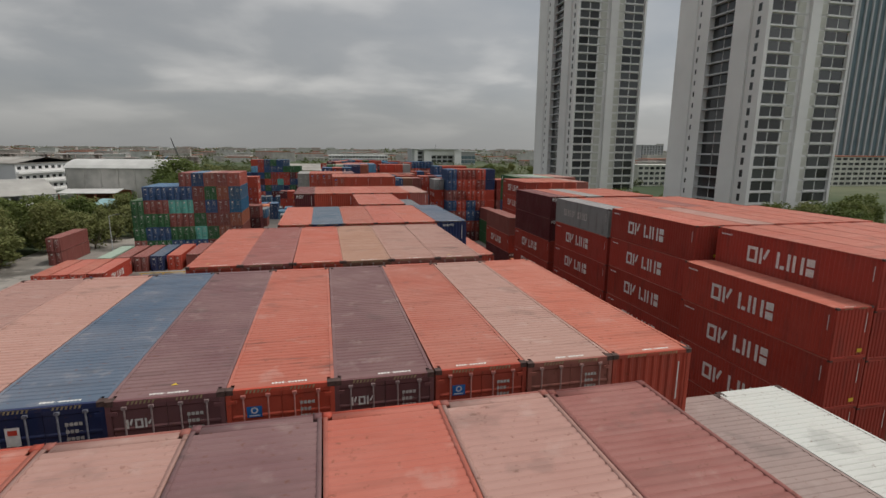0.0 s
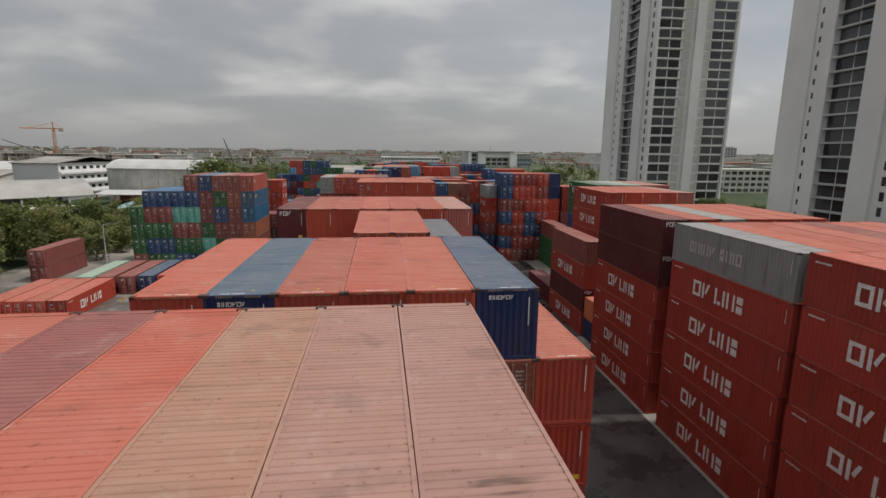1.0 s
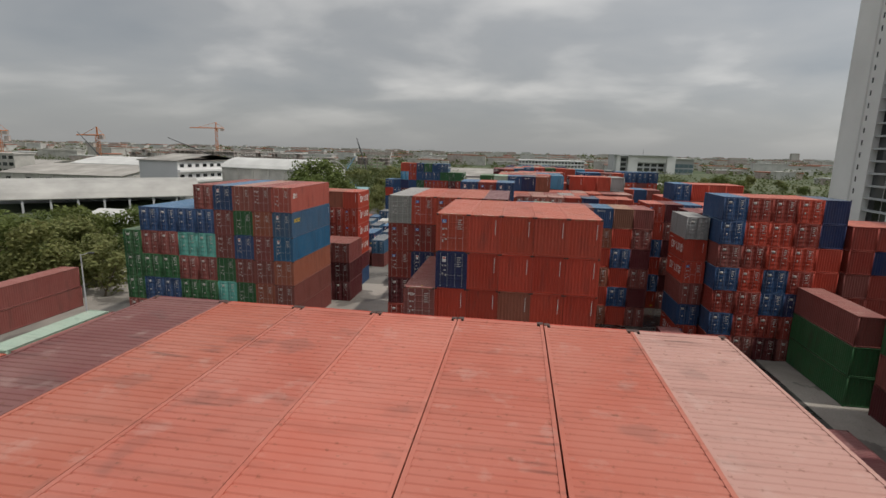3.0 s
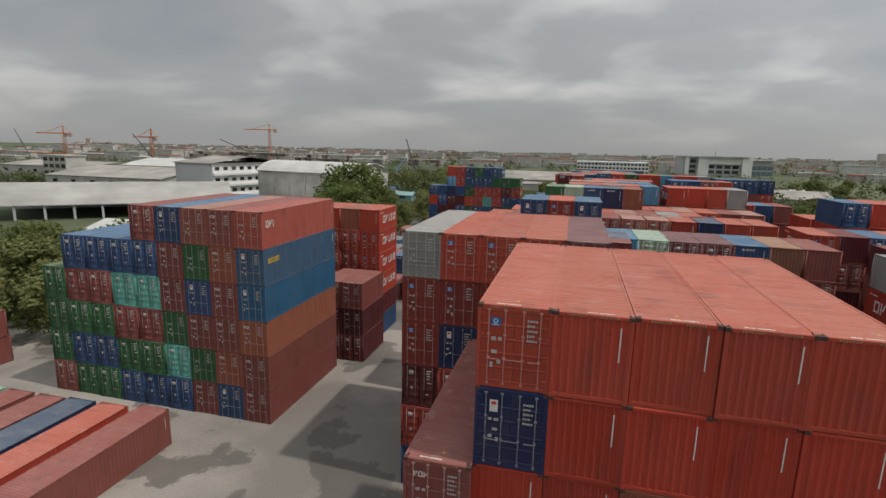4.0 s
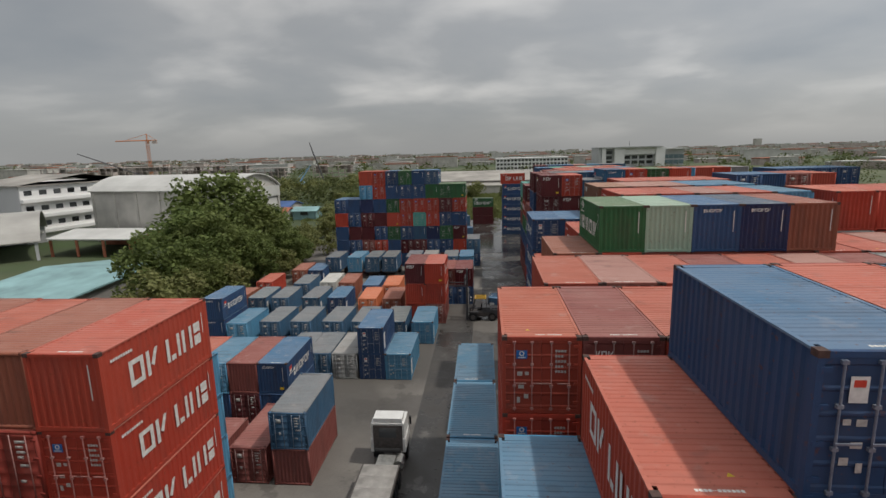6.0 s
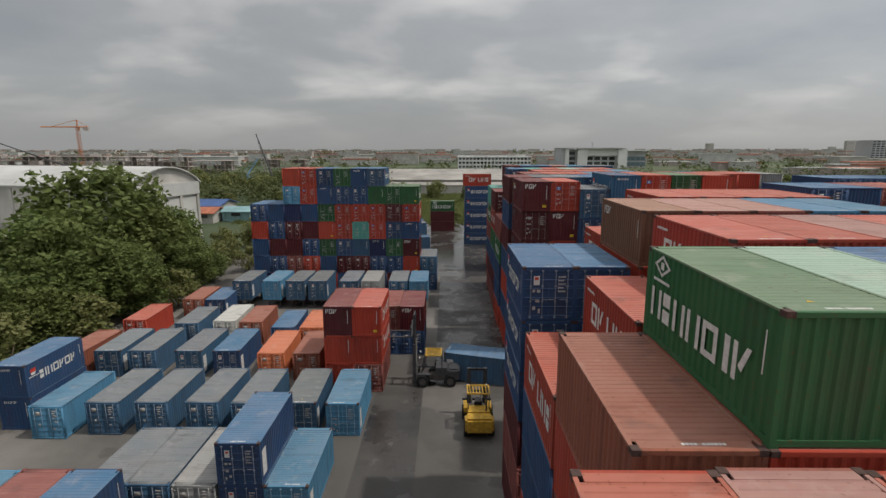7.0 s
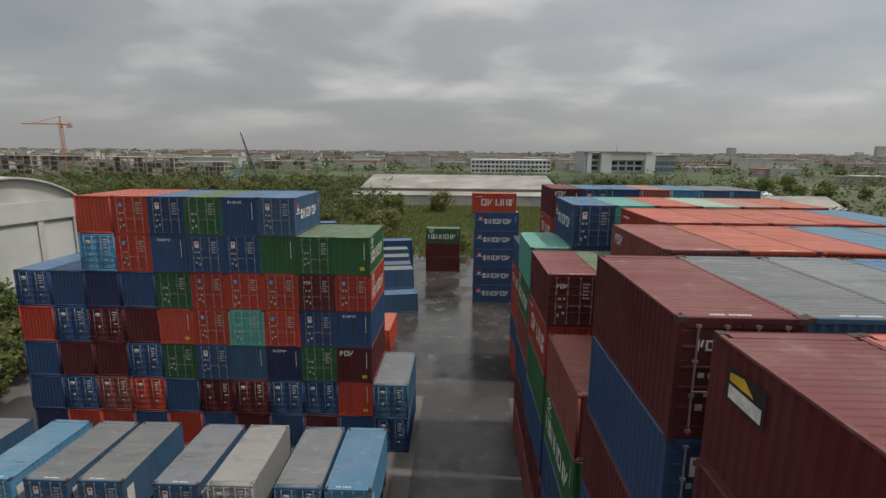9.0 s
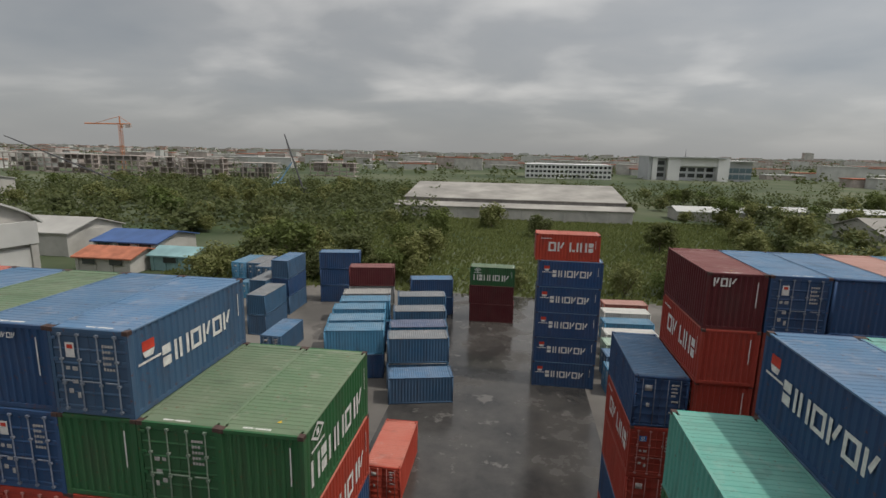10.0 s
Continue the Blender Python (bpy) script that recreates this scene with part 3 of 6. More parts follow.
# nearer groups along the lane
stack(-12.7, 162.3, L20, ["Im"], 5.18, 2, group="grey and brown pair")
single(-15.6, 162.4, L20, "m", group=YG)
single(-18.6, 160.2, L20, "m", group=YG)
single(-10.85, 178.2, L20, "b", z=H8, marks=WM, group=YG)
for x, ch in ((-18.6, "i"), (-16.1, "i"), (-13.5, "k"), (-10.85, "b"), (-8.3, "l")):
    single(x, 178.3 if x < -9 else 178.2, L20, ch, marks=WM, group=YG)
stack(-24.4, 169.9, L20, ["sb", "Lb", "mD", "bb"], 5.18, 2, pitch=2.49, group="row of four two high", east=("b", "sk"))
stack(-31.9, 188.2, L20, ["bb"], 5.18, 2, group="blue pair by the trees", east=("b", "sk"))
single(-28.6, 187.0, L20, "l", group=YG)
for k, z in enumerate((0, 1, 2, 3)):
    single(-16.5, 153.6, L20, "l", z=z * H8, group="blue stack behind the red block")
# the strip of blue ones at the foot of the block
for y, s in ((149.5, "lbb"), (155.65, "lbl"), (161.8, "lbb")):
    stack(-0.62, y, L20, [s], 7.77, 3, group="blue stacks at the foot of the block")
single(1.84 - W / 2, 198.4, L20, "f", turn=-106, marks=WM, group=YG)
# behind the tall stack
single(-6.0, 245.3, L20, "r", turn=0, group=YG)
BG = "blue containers behind the tall stack"


def lying(x, y, ch, level=0, turn=14.0, marks=(("E", "panel"),)):
    """A twenty-foot box lying across the lane, by the near left corner of its long side."""
    a = radians(turn)
    single(x - math.sin(a) * W / 2 - W / 2, y + math.cos(a) * W / 2, L20, ch, z=level * H8, turn=turn - 90, marks=marks, group=BG)


lying(-7.6, 258.2, "f")
for x, y, ch in ((-8.5, 261.3, "i"), (-9.0, 264.6, "j"), (-9.9, 269.8, "i"), (-10.7, 275.8, "i"), (-10.8, 284.4, "b"),
                 (-15.3, 262.3, "l"), (-16.1, 265.4, "l"), (-16.9, 269.2, "l"), (-17.1, 272.4, "l"), (-17.8, 275.6, "k"), (-18.2, 279.2, "k"), (-25.6, 287.8, "b")):
    lying(x, y, "b" if ch == "l" else ch, 0, 12)
    lying(x, y, ch, 1, 13)
lying(-18.2, 279.2, "d", 2, 12, (("E", "short"),))
lying(-25.6, 287.8, "b", 2, 12, ())
# pale boxes past the lane-end stack
for x, y, ch in ((12.9, 263.5, "l"), (13.3, 267.2, "f"), (13.8, 270.6, "e"), (14.4, 274.0, "w"), (15.0, 278.2, "l"), (15.6, 282.5, "w"), (16.3, 286.6, "p")):
    lying(x, y, ch, 0, 4, ())
single(-24.3, 266.4, L20, "f", marks=WM, group=YG)
stack(-29.3, 272.7, L20, ["if"], 5.18, 2, group="blue pairs by the hedge")
stack(-32.6, 279.6, L20, ["if"], 5.18, 2, group="blue pairs by the hedge")
stack(-30.0, 281.1, L20, ["fbf"], 7.77, 3, group="blue pairs by the hedge", east=("f", "panel"))
single(-35.9, 287.4, L20, "i", z=0, group=YG)
single(-35.9, 287.4, L20, "i", z=H8, marks=WM, group=YG)
single(-38.5, 287.4, L20, "l", group=YG)
stack(-41.0, 289.5, L20, ["Lb", "Ib"], 5.18, 2, pitch=2.55, group="blue pairs by the hedge", east=("b", "sk"))


# which boxes can be seen from the air lane that runs along the stacks; the others stand shut in between their neighbours
LANE = [(6.5, 2, 23.3), (12, 26, 22.8), (14.7, 48, 22.5), (14.7, 64, 22.4), (12, 88, 22.6), (5.7, 113, 22.4), (1.4, 133, 21.4), (1.6, 150, 21), (3.2, 173, 20.7), (3.7, 194, 21.3), (3, 221, 23.2)]
CELL = 0.25


def open_boxes(stock):
    """For every box of the stock: can a look ahead and down from the air lane reach one of its faces?"""
    ox, oy = -60.0, -10.0
    roofline = np.zeros((int(125 / CELL), int(320 / CELL)))
    for c in stock:
        i0, i1 = round((c["x"] - ox) / CELL), round((c["x"] + c["dx"] - ox) / CELL)
        j0, j1 = round((c["y"] - oy) / CELL), round((c["y"] + c["dy"] - oy) / CELL)
        cut = roofline[max(i0, 0):i1, max(j0, 0):j1]
        np.maximum(cut, c["z"] + c["H"], out=cut)
    pts = []
    for c in stock:
        x0, y0, z0, x1, y1, z1 = c["x"], c["y"], c["z"], c["x"] + c["dx"], c["y"] + c["dy"], c["z"] + c["H"]
        rows = []
        for a in (0.1, 0.5, 0.9):
            for d in (0.15, 0.5, 0.85):
                rows += [(x0 + a * (x1 - x0), y0 - 0.3, z0 + d * (z1 - z0)), (x0 + a * (x1 - x0), y0 + d * (y1 - y0), z1 + 0.02),
                         (x0 - 0.3, y0 + a * (y1 - y0), z0 + d * (z1 - z0)), (x1 + 0.3, y0 + a * (y1 - y0), z0 + d * (z1 - z0))]
        pts.append(rows)
    pts = np.array(pts).reshape(-1, 3)
    score = np.zeros(len(pts), int)
    reach = np.concatenate((np.arange(0.0, 12.0, 0.3), np.arange(12.0, 45.0, 0.8)))
    for (ax, ay, az), (bx, by, bz) in zip(LANE, LANE[1:]):
        for k in range(4):
            t = k / 4
            eye = np.array((ax + (bx - ax) * t, ay + (by - ay) * t, az + (bz - az) * t))
            d = eye - pts
            flat = np.hypot(d[:, 0], d[:, 1])
            open_now = np.repeat(score.reshape(len(stock), -1).sum(1) > 1, 36)
            pick = np.where(~open_now & (d[:, 1] < -1.5) & (np.abs(d[:, 0]) < 1.5 * np.abs(d[:, 1])) & (d[:, 2] < 0.84 * flat) & (flat < 260))[0]
            for lot in np.array_split(pick, max(1, len(pick) // 4000)):
                u = d[lot] / flat[lot][:, None]
                s = np.minimum(reach[None, :], flat[lot][:, None])
                gx = ((pts[lot, 0][:, None] + u[:, 0][:, None] * s - ox) / CELL).astype(int).clip(0, roofline.shape[0] - 1)
                gy = ((pts[lot, 1][:, None] + u[:, 1][:, None] * s - oy) / CELL).astype(int).clip(0, roofline.shape[1] - 1)
                z = pts[lot, 2][:, None] + u[:, 2][:, None] * s
                score[lot] += (roofline[gx, gy] < z).all(1)
    return score.reshape(len(stock), -1).sum(1)


# roofs that the sun has bleached well away from the colour of the sides
ROOFS = {"k": (0.275, 0.278, 0.268), "o": (0.405, 0.106, 0.072), "s": (0.40, 0.118, 0.080), "p": (0.37, 0.205, 0.172), "y": (0.31, 0.175, 0.118), "b": (0.078, 0.165, 0.275), "n": (0.08, 0.115, 0.165), "d": (0.17, 0.055, 0.055), "r": (0.44, 0.125, 0.088), "j": (0.085, 0.115, 0.185), "h": (0.30, 0.12, 0.085), "i": (0.165, 0.183, 0.195), "g": (0.122, 0.188, 0.112), "f": (0.078, 0.165, 0.275), "x": (0.42, 0.12, 0.085), "z": (0.42, 0.12, 0.085), "m": (0.25, 0.088, 0.076), "l": (0.09, 0.205, 0.30)}
LOGO = {}


CKW = [("ring", 0.8), ("lean", 0.72), ("gap", 0.2), ("foot", 0.58), ("post", 0.2), ("pair", 0.72), ("rungs", 0.58)]
SKW = [("rungs", 0.68), ("post", 0.2), ("pair", 0.72), ("ring", 0.85), ("lean", 0.7), ("ring", 0.85), ("lean", 0.7)]
HGW = [("pair", 0.78), ("rungs", 0.6), ("pair", 0.75), ("pair", 0.78), ("ring", 0.8), ("gap", 0.02), ("block", 0.25), ("lean", 0.75)]
# word, letter height, where it begins from the reader's left end, height of its middle (share of the box), material
LOGOS = {
    ("ck", L20): (CKW, 0.90, 1.2, 0.53, M_MARK), ("ck", L40): (CKW, 1.12, 3.0, 0.50, M_MARK),
    ("sk", L20): (SKW, 0.66, 1.3, 0.52, M_MARK), ("sk", L40): (SKW, 0.9, 3.0, 0.52, M_MARK),
    ("hg", L20): (HGW, 0.82, 0.45, 0.44, M_MARK), ("hg", L40): (HGW, 1.1, 1.6, 0.5, M_MARK),
    ("tx", L20): ([("lean", 0.6), ("ring", 0.75), ("lean", 0.8)], 0.42, 0.5, 0.80, M_MARK), ("tx", L40): ([("lean", 0.6), ("ring", 0.75), ("lean", 0.8)], 0.5, 0.5, 0.80, M_MARK),
    ("short", L40): ([("ring", 0.7), ("lean", 0.7), ("post", 0.2)], 0.55, 0.55, 0.66, M_MARK), ("short", L20): ([("ring", 0.7), ("lean", 0.7), ("post", 0.2)], 0.5, 0.5, 0.66, M_MARK),
    ("sea", L40): ([("rungs", 0.6), ("ring", 0.6), ("ring", 0.65), ("ring", 0.6), ("ring", 0.65)], 0.42, 0.6, 0.66, M_YELLOW),
    ("grey", L40): ([("ring", 0.6), ("pair", 0.7), ("post", 0.2), ("pair", 0.7), ("lean", 0.7), ("gap", 0.4), ("rungs", 0.6), ("pair", 0.7), ("post", 0.2), ("ring", 0.7)], 0.8, 2.2, 0.5, M_FAINT),
    ("panel", L20): ([("block", 0.38)], 1.55, 0.28, 0.46, M_MARK),
}
LOGO = {}


def roof_paint(ch):
    """The bleached roof paint of one colour, for boxes joined together."""
    c = ROOFS[ch] if ch in ROOFS else tuple(0.93 * v + 0.025 + 0.013 * sum(COLOURS[ch]) for v in COLOURS[ch])
    return paint("weathered_roof_" + NAMES[ch].replace(" ", "_"), 0.12, 0.26, (0.3, 2.2, 1.0), c)


def logo_mesh(kind, L):
    if (kind, L) not in LOGO:
        spec, height, start, mid, mat = LOGOS[kind, L]
        g, s = bars(spec, height)
        LOGO[kind, L] = (g.mesh("logo", mat), start, mid, height)
    return LOGO[kind, L]


def emblem_mesh(kind):
    """The small device beside a word: a plain two-coloured shield, or a plain lozenge."""
    if kind not in LOGO:
        g = Geo()
        if kind == "sk":
            g.quad((0, 0.0, 0.2), (0, 0.5, 0.2), (0, 0.5, 0.5), (0, 0.0, 0.5), 1)
            g.quad((0, 0.08, 0.0), (0, 0.42, 0.0), (0, 0.5, 0.19), (0, 0.0, 0.19), 0)
            g.quad((0, -0.2, -0.16), (0, 0.75, -0.16), (0, 0.75, -0.09), (0, -0.2, -0.09), 0)
        elif kind == "hg":
            for a, b in (((0, 0.3), (0.5, 0.6)), ((0.5, 0.6), (1.0, 0.3)), ((1.0, 0.3), (0.5, 0.0)), ((0.5, 0.0), (0, 0.3))):
                m = [(0.5 + (p[0] - 0.5) * 0.7, 0.3 + (p[1] - 0.3) * 0.7) for p in (b, a)]
                g.quad(*[(0, q[0], q[1]) for q in (a, b, m[0], m[1])])
            g.quad((0, 0.4, 0.2), (0, 0.6, 0.2), (0, 0.6, 0.4), (0, 0.4, 0.4))
            g.quad((0, 0.0, -0.16), (0, 1.0, -0.16), (0, 1.0, -0.08), (0, 0.0, -0.08))
        else:                               # black and yellow plate
            g.quad((0, 0, 0), (0, 1.1, 0), (0, 1.1, 0.62), (0, 0, 0.62), 2)
            g.quad((-0.002 + 0.004, 0.08, 0.06), (0.002, 1.02, 0.06), (0.002, 1.02, 0.30), (0.002, 0.08, 0.30), 0)
            g.quad((0.002, 0.08, 0.36), (0.002, 0.8, 0.36), (0.002, 0.5, 0.56), (0.002, 0.08, 0.5), 3)
        LOGO[kind] = g.mesh("emblem", M_MARK, M_REDMARK, M_BLACKMARK, M_YELLOW)
    return LOGO[kind]


_rng = random.Random(7)


def _jit(c, a):
    f = 1 + _rng.uniform(-a, a)
    return tuple(max(0.004, v * f * (1 + _rng.uniform(-0.03, 0.03))) for v in c)



_g = Geo()
for _k in range(9):
    _g.box(-0.5 + _k * 0.115, -0.001, 0, -0.5 + _k * 0.115 + 0.085, 0.001, 0.10)
_g.box(-0.5, -0.0006, 0.04, 0.5, 0.0006, 0.05)
MARK_ROW = _g.mesh("number_marking", M_MARK)
_g = Geo()
for _r in range(5):
    for _k in range(4 - (_r % 2)):
        _g.box(_k * 0.1, -0.001, -_r * 0.19, _k * 0.1 + 0.075, 0.001, -_r * 0.19 + 0.09)
for _r in range(5):
    _g.box(0, -0.0006, -_r * 0.19 + 0.04, 0.37, 0.0006, -_r * 0.19 + 0.048)
_g.box(0.02, -0.0006, -0.76, 0.03, 0.0006, 0.05)
MARK_BLOCK = _g.mesh("data_marking", M_FAINT)
MARK_LINE = Geo().box(-0.02, -0.001, 0, 0.02, 0.001, 1.15).mesh("vertical_marking", M_MARK)
MARK_PLATE = Geo().box(-0.17, -0.002, 0, 0.17, 0.002, 0.22).mesh("data_plate", M_YELLOW)
_g = Geo().box(-0.17, -0.002, 0, 0.17, 0.0, 0.28, 0)
for _k in range(8):                         # a pale ring on the blue square
    _a, _b = _k * math.pi / 4, (_k + 1) * math.pi / 4
    _g.quad(*[(math.cos(t) * r, -0.004, 0.175 + math.sin(t) * r) for t, r in ((_a, 0.085), (_b, 0.085), (_b, 0.05), (_a, 0.05))], 1)
_g.quad((-0.12, -0.004, 0.03), (0.12, -0.004, 0.03), (0.12, -0.004, 0.06), (-0.12, -0.004, 0.06), 1)
MARK_STICK = _g.mesh("sticker", M_BLUEMARK, M_MARK)
_g = Geo().box(-0.14, -0.002, 0, 0.14, 0.0, 0.44, 0)
_g.quad((-0.09, -0.004, 0.26), (0.09, -0.004, 0.26), (0.09, -0.004, 0.38), (-0.09, -0.004, 0.38), 1)
MARK_NOTICE = _g.mesh("notice", M_MARK, M_REDMARK)
_g = Geo()                                  # small worn labels down a door leaf
for _x, _z, _w, _h in ((-0.10, 0.0, 0.16, 0.14), (0.12, 0.02, 0.12, 0.12), (-0.06, -0.45, 0.18, 0.13), (0.10, -0.8, 0.14, 0.16), (-0.14, -0.95, 0.1, 0.2)):
    _g.box(_x - _w / 2, -0.002, _z, _x + _w / 2, 0.0, _z + _h)
MARK_LABELS = _g.mesh("worn_label", M_FAINT)
MARK_ENDWORD = mesh_of("end_word", [(v[1], 0, v[2]) for v in bars(SKW, 0.17)[0].v], bars(SKW, 0.17)[0].f, (M_MARK,))
MARK_DOORWORD = mesh_of("door_word", [(-0.3 + v[1] * 0.62, 0, v[2] * 0.62) for v in bars([("lean", 0.6), ("ring", 0.75), ("lean", 0.8)], 0.5)[0].v], bars([("lean", 0.6), ("ring", 0.75), ("lean", 0.8)], 0.5)[0].f, (M_MARK,))
_g = Geo()
for _k in range(11):
    if _k not in (4,):
        _g.box(-0.52 + _k * 0.095, -0.05, 0, -0.52 + _k * 0.095 + 0.07, 0.05, 0.003)
_g.box(-0.52, -0.006, 0, 0.5, 0.006, 0.002)
MARK_ROOF = _g.mesh("roof_marking", M_MARK)
MARK_TRI = mesh_of("warning_triangle", [(-0.13, 0, 0.004), (0.13, 0, 0.004), (0, 0.2, 0.004)], [(0, 1, 2)], (M_YELLOW,))
_g = Geo()
for _k in range(7):
    _g.quad((-0.5 + _k * 0.085, 0, 0), (-0.46 + _k * 0.085, 0, 0), (-0.43 + _k * 0.085, 0, 0.075), (-0.47 + _k * 0.085, 0, 0.075))
for _k in range(7):
    _g.quad((0.5 + _k * 0.085, 0, 0), (0.54 + _k * 0.085, 0, 0), (0.57 + _k * 0.085, 0, 0.075), (0.53 + _k * 0.085, 0, 0.075))
_g.quad((-0.5, 0.001, 0.07), (1.08, 0.001, 0.07), (1.08, 0.001, 0.078), (-0.5, 0.001, 0.078))
MARK_STRIPE = _g.mesh("hazard_stripes", M_STRIPE)


def build_container(c, full):
    L, H = c["L"], round(c["H"], 3)
    ms = container_meshes(L, H)
    paint_c = _jit(COLOURS[c["ch"]], 0.13)
    grey = sum(paint_c) / 3
    roof_c = _jit(ROOFS[c["ch"]], 0.12) if c["ch"] in ROOFS else tuple(0.93 * v + 0.025 + 0.04 * grey for v in paint_c)
    if c.get("free"):
        m = pose(c["x"] + W / 2, c["y"], c["z"], 0, 0, c["turn"]) @ pose(0, L / 2, 0)
    elif c["turn"]:
        m = pose(c["x"] + L / 2, c["y"] + W / 2, c["z"], 0, 0, 90)
    else:
        m = pose(c["x"] + W / 2, c["y"] + L / 2, c["z"])
    tilt = _rng.uniform(-0.12, 0.12)
    m = m @ pose(_rng.uniform(-0.015, 0.015), _rng.uniform(-0.06, 0.06), 0, 0, 0, tilt)
    if not c["door"]:
        m = m @ pose(0, 0, 0, 0, 0, 180)
    size = "forty-foot" if L > 10 else "twenty-foot"
    label = f"{NAMES[c['ch']]} {size} corrugated steel shipping container, weathered, " + ("on the yard floor" if c["z"] < 0.1 else "stacked on another")
    if not full:
        return ms["whole"], m, paint_c, roof_c
    ob = new("shipping_container", ms["frame"])
    ob.matrix_basis = m
    ob.color = (*paint_c, 1)
    tagged(ob, label, "container", c["group"])
    for key, name in (("east", "side_panel"), ("west", "side_panel"), ("end", "end_panel"), ("door_l", "door"), ("door_r", "door")):
        d = part(name, ms[key], ob, colour=tuple(0.86 * v for v in paint_c) if name == "door" else paint_c)
        if name == "door" and (c["door"] or c["turn"]):
            sg = -1 if key == "door_l" else 1
            for x in (0.3, 0.85):
                part("lock_rod", ms["rod"], d, colour=paint_c, m=pose(sg * x, -L / 2 - 0.03, 0) @ Matrix.Diagonal((-sg, 1, 1, 1)))
    part("roof", ms["roof"], ob, "sun-bleached ribbed roof sheet", roof_c)
    sd = 1 if c["door"] else -1
    if c["door"]:
        y = -L / 2 - 0.004
        part("data_marking", MARK_BLOCK, ob, m=pose(0.42, y, H - 0.5) @ Matrix.Diagonal((0.9, 1, 0.9, 1)))
        few = part("worn_label", MARK_LABELS, ob, m=pose(-0.58, y, H - 1.15 - _rng.uniform(0, 0.15)) @ Matrix.Diagonal((_rng.choice((-1, 1)), 1, _rng.uniform(0.8, 1.1), 1)))
        tagged(few, kind="stuff")
        if c["ch"] in "rosxz":
            part("sticker", MARK_STICK, ob, m=pose(-0.62, y, H - 0.72))
        elif c["ch"] in "bnijf":
            part("notice", MARK_NOTICE, ob, "white notice plate with a red field", m=pose(-0.58, y, H - 0.85))
        elif c["ch"] in "dmhu":
            part("door_word", MARK_DOORWORD, ob, m=pose(-0.62, y, H - 0.68) @ Matrix.Diagonal((0.72, 1, 0.72, 1)))
    else:
        part("vertical_marking", MARK_LINE, ob, m=pose(-0.85, L / 2 + 0.004, H - 1.5))
        if _rng.random() < 0.3:
            part("data_plate", MARK_PLATE, ob, m=pose(-0.7, L / 2 + 0.004, 0.35))
        if c["ch"] in "bnj":
            part("end_word", MARK_ENDWORD, ob, m=pose(0.75, L / 2 + 0.006, H - 0.42, 0, 0, 180))
        if c["ch"] == "d":
            part("end_word", MARK_DOORWORD, ob, m=pose(0.62, L / 2 + 0.006, H - 0.6, 0, 0, 180) @ Matrix.Diagonal((1.25, 1, 1.25, 1)))
    if c.get("deep", 0) == 0:
        part("roof_marking", MARK_ROOF, ob, m=pose(_rng.uniform(-0.3, 0.3), -sd * (L / 2 - 0.22), H - 0.004, 0, 0, 0 if sd > 0 else 180) @ Matrix.Diagonal((0.8, 0.7, 1, 1)))
        if _rng.random() < 0.3:
            part("warning_triangle", MARK_TRI, ob, m=pose(_rng.uniform(-0.5, 0.5), -sd * (L / 2 - 0.62), H - 0.012, 0, 0, 0 if sd > 0 else 180) @ Matrix.Diagonal((0.6, 0.6, 1, 1)))
        if H > 2.8:
            part("hazard_stripes", MARK_STRIPE, ob, m=pose(-0.3 * sd, -sd * (L / 2 + 0.001), H - 0.1, 0, 0, 0 if sd > 0 else 180))
    for side, kind in c["marks"]:
        ww = 1 if side == "E" else -1
        mir = ww * sd                       # which local side faces out that way
        face, left = mir * (W / 2 + 0.004), -mir * L / 2
        flip = Matrix.Diagonal((1, mir, 1, 1))
        if kind == "plate":
            part("emblem", emblem_mesh("plate"), ob, "black and yellow plate with pale bars", m=pose(face, left + mir * 0.6, H * 0.62) @ flip)
            continue
        me, start, mid, hh = logo_mesh(kind, L)
        part("logo", me, ob, "yellow blocks" if kind == "sea" else "white blocks of a worn word", m=pose(face, left + mir * start, H * mid - hh * 0.5) @ flip)
        if kind == "ck":
            part("number_marking", MARK_ROW, ob, m=pose(face, left + mir * 0.95, H - 0.48, 0, 0, 90 * mir))
        elif kind in ("sk", "hg"):
            part("emblem", emblem_mesh(kind), ob, "small plain emblem", m=pose(face, left + mir * 0.5, H * (0.62 if kind == "sk" else 0.74)) @ flip)
        if kind != "panel":
            part("vertical_marking", MARK_LINE, ob, m=pose(face, left + mir * (L - 0.45), H - 1.35, 0, 0, 90 * mir) @ Matrix.Diagonal((1, 1, 0.75, 1)))
    return ob


# ---- ground ------------------------------------------------------------
def ground_material(name, lo, hi):
    n = Nodes(name, 0.75)
    co = n.world_coord()
    big, mid, fine = n.noise(co, 0.045, 5, 0.6), n.noise(co, 0.13, 8, 0.62), n.noise(co, 6.0, 4)
    base = n.ramp(big, 0.42, 0.60, (*lo, 1), (*hi, 1))
    wet = n.ramp(mid, 0.535, 0.56)
    c = n.mix(n.mul(wet, 0.62), base, (0.07, 0.064, 0.058))
    c = n.mix(n.mul(n.ramp(fine, 0.45, 0.75), 0.35), c, (0.10, 0.095, 0.088))
    n.bump(fine, 0.3, 0.03)
    return n.done(c, n.ramp(mid, 0.5, 0.68, (0.85, 0.85, 0.85, 1), (0.28, 0.28, 0.28, 1)))


M_YARD = ground_material("worn_pale_concrete", (0.19, 0.175, 0.155), (0.35, 0.32, 0.285))
M_YARD2 = ground_material("worn_grey_concrete", (0.095, 0.088, 0.08), (0.185, 0.172, 0.155))


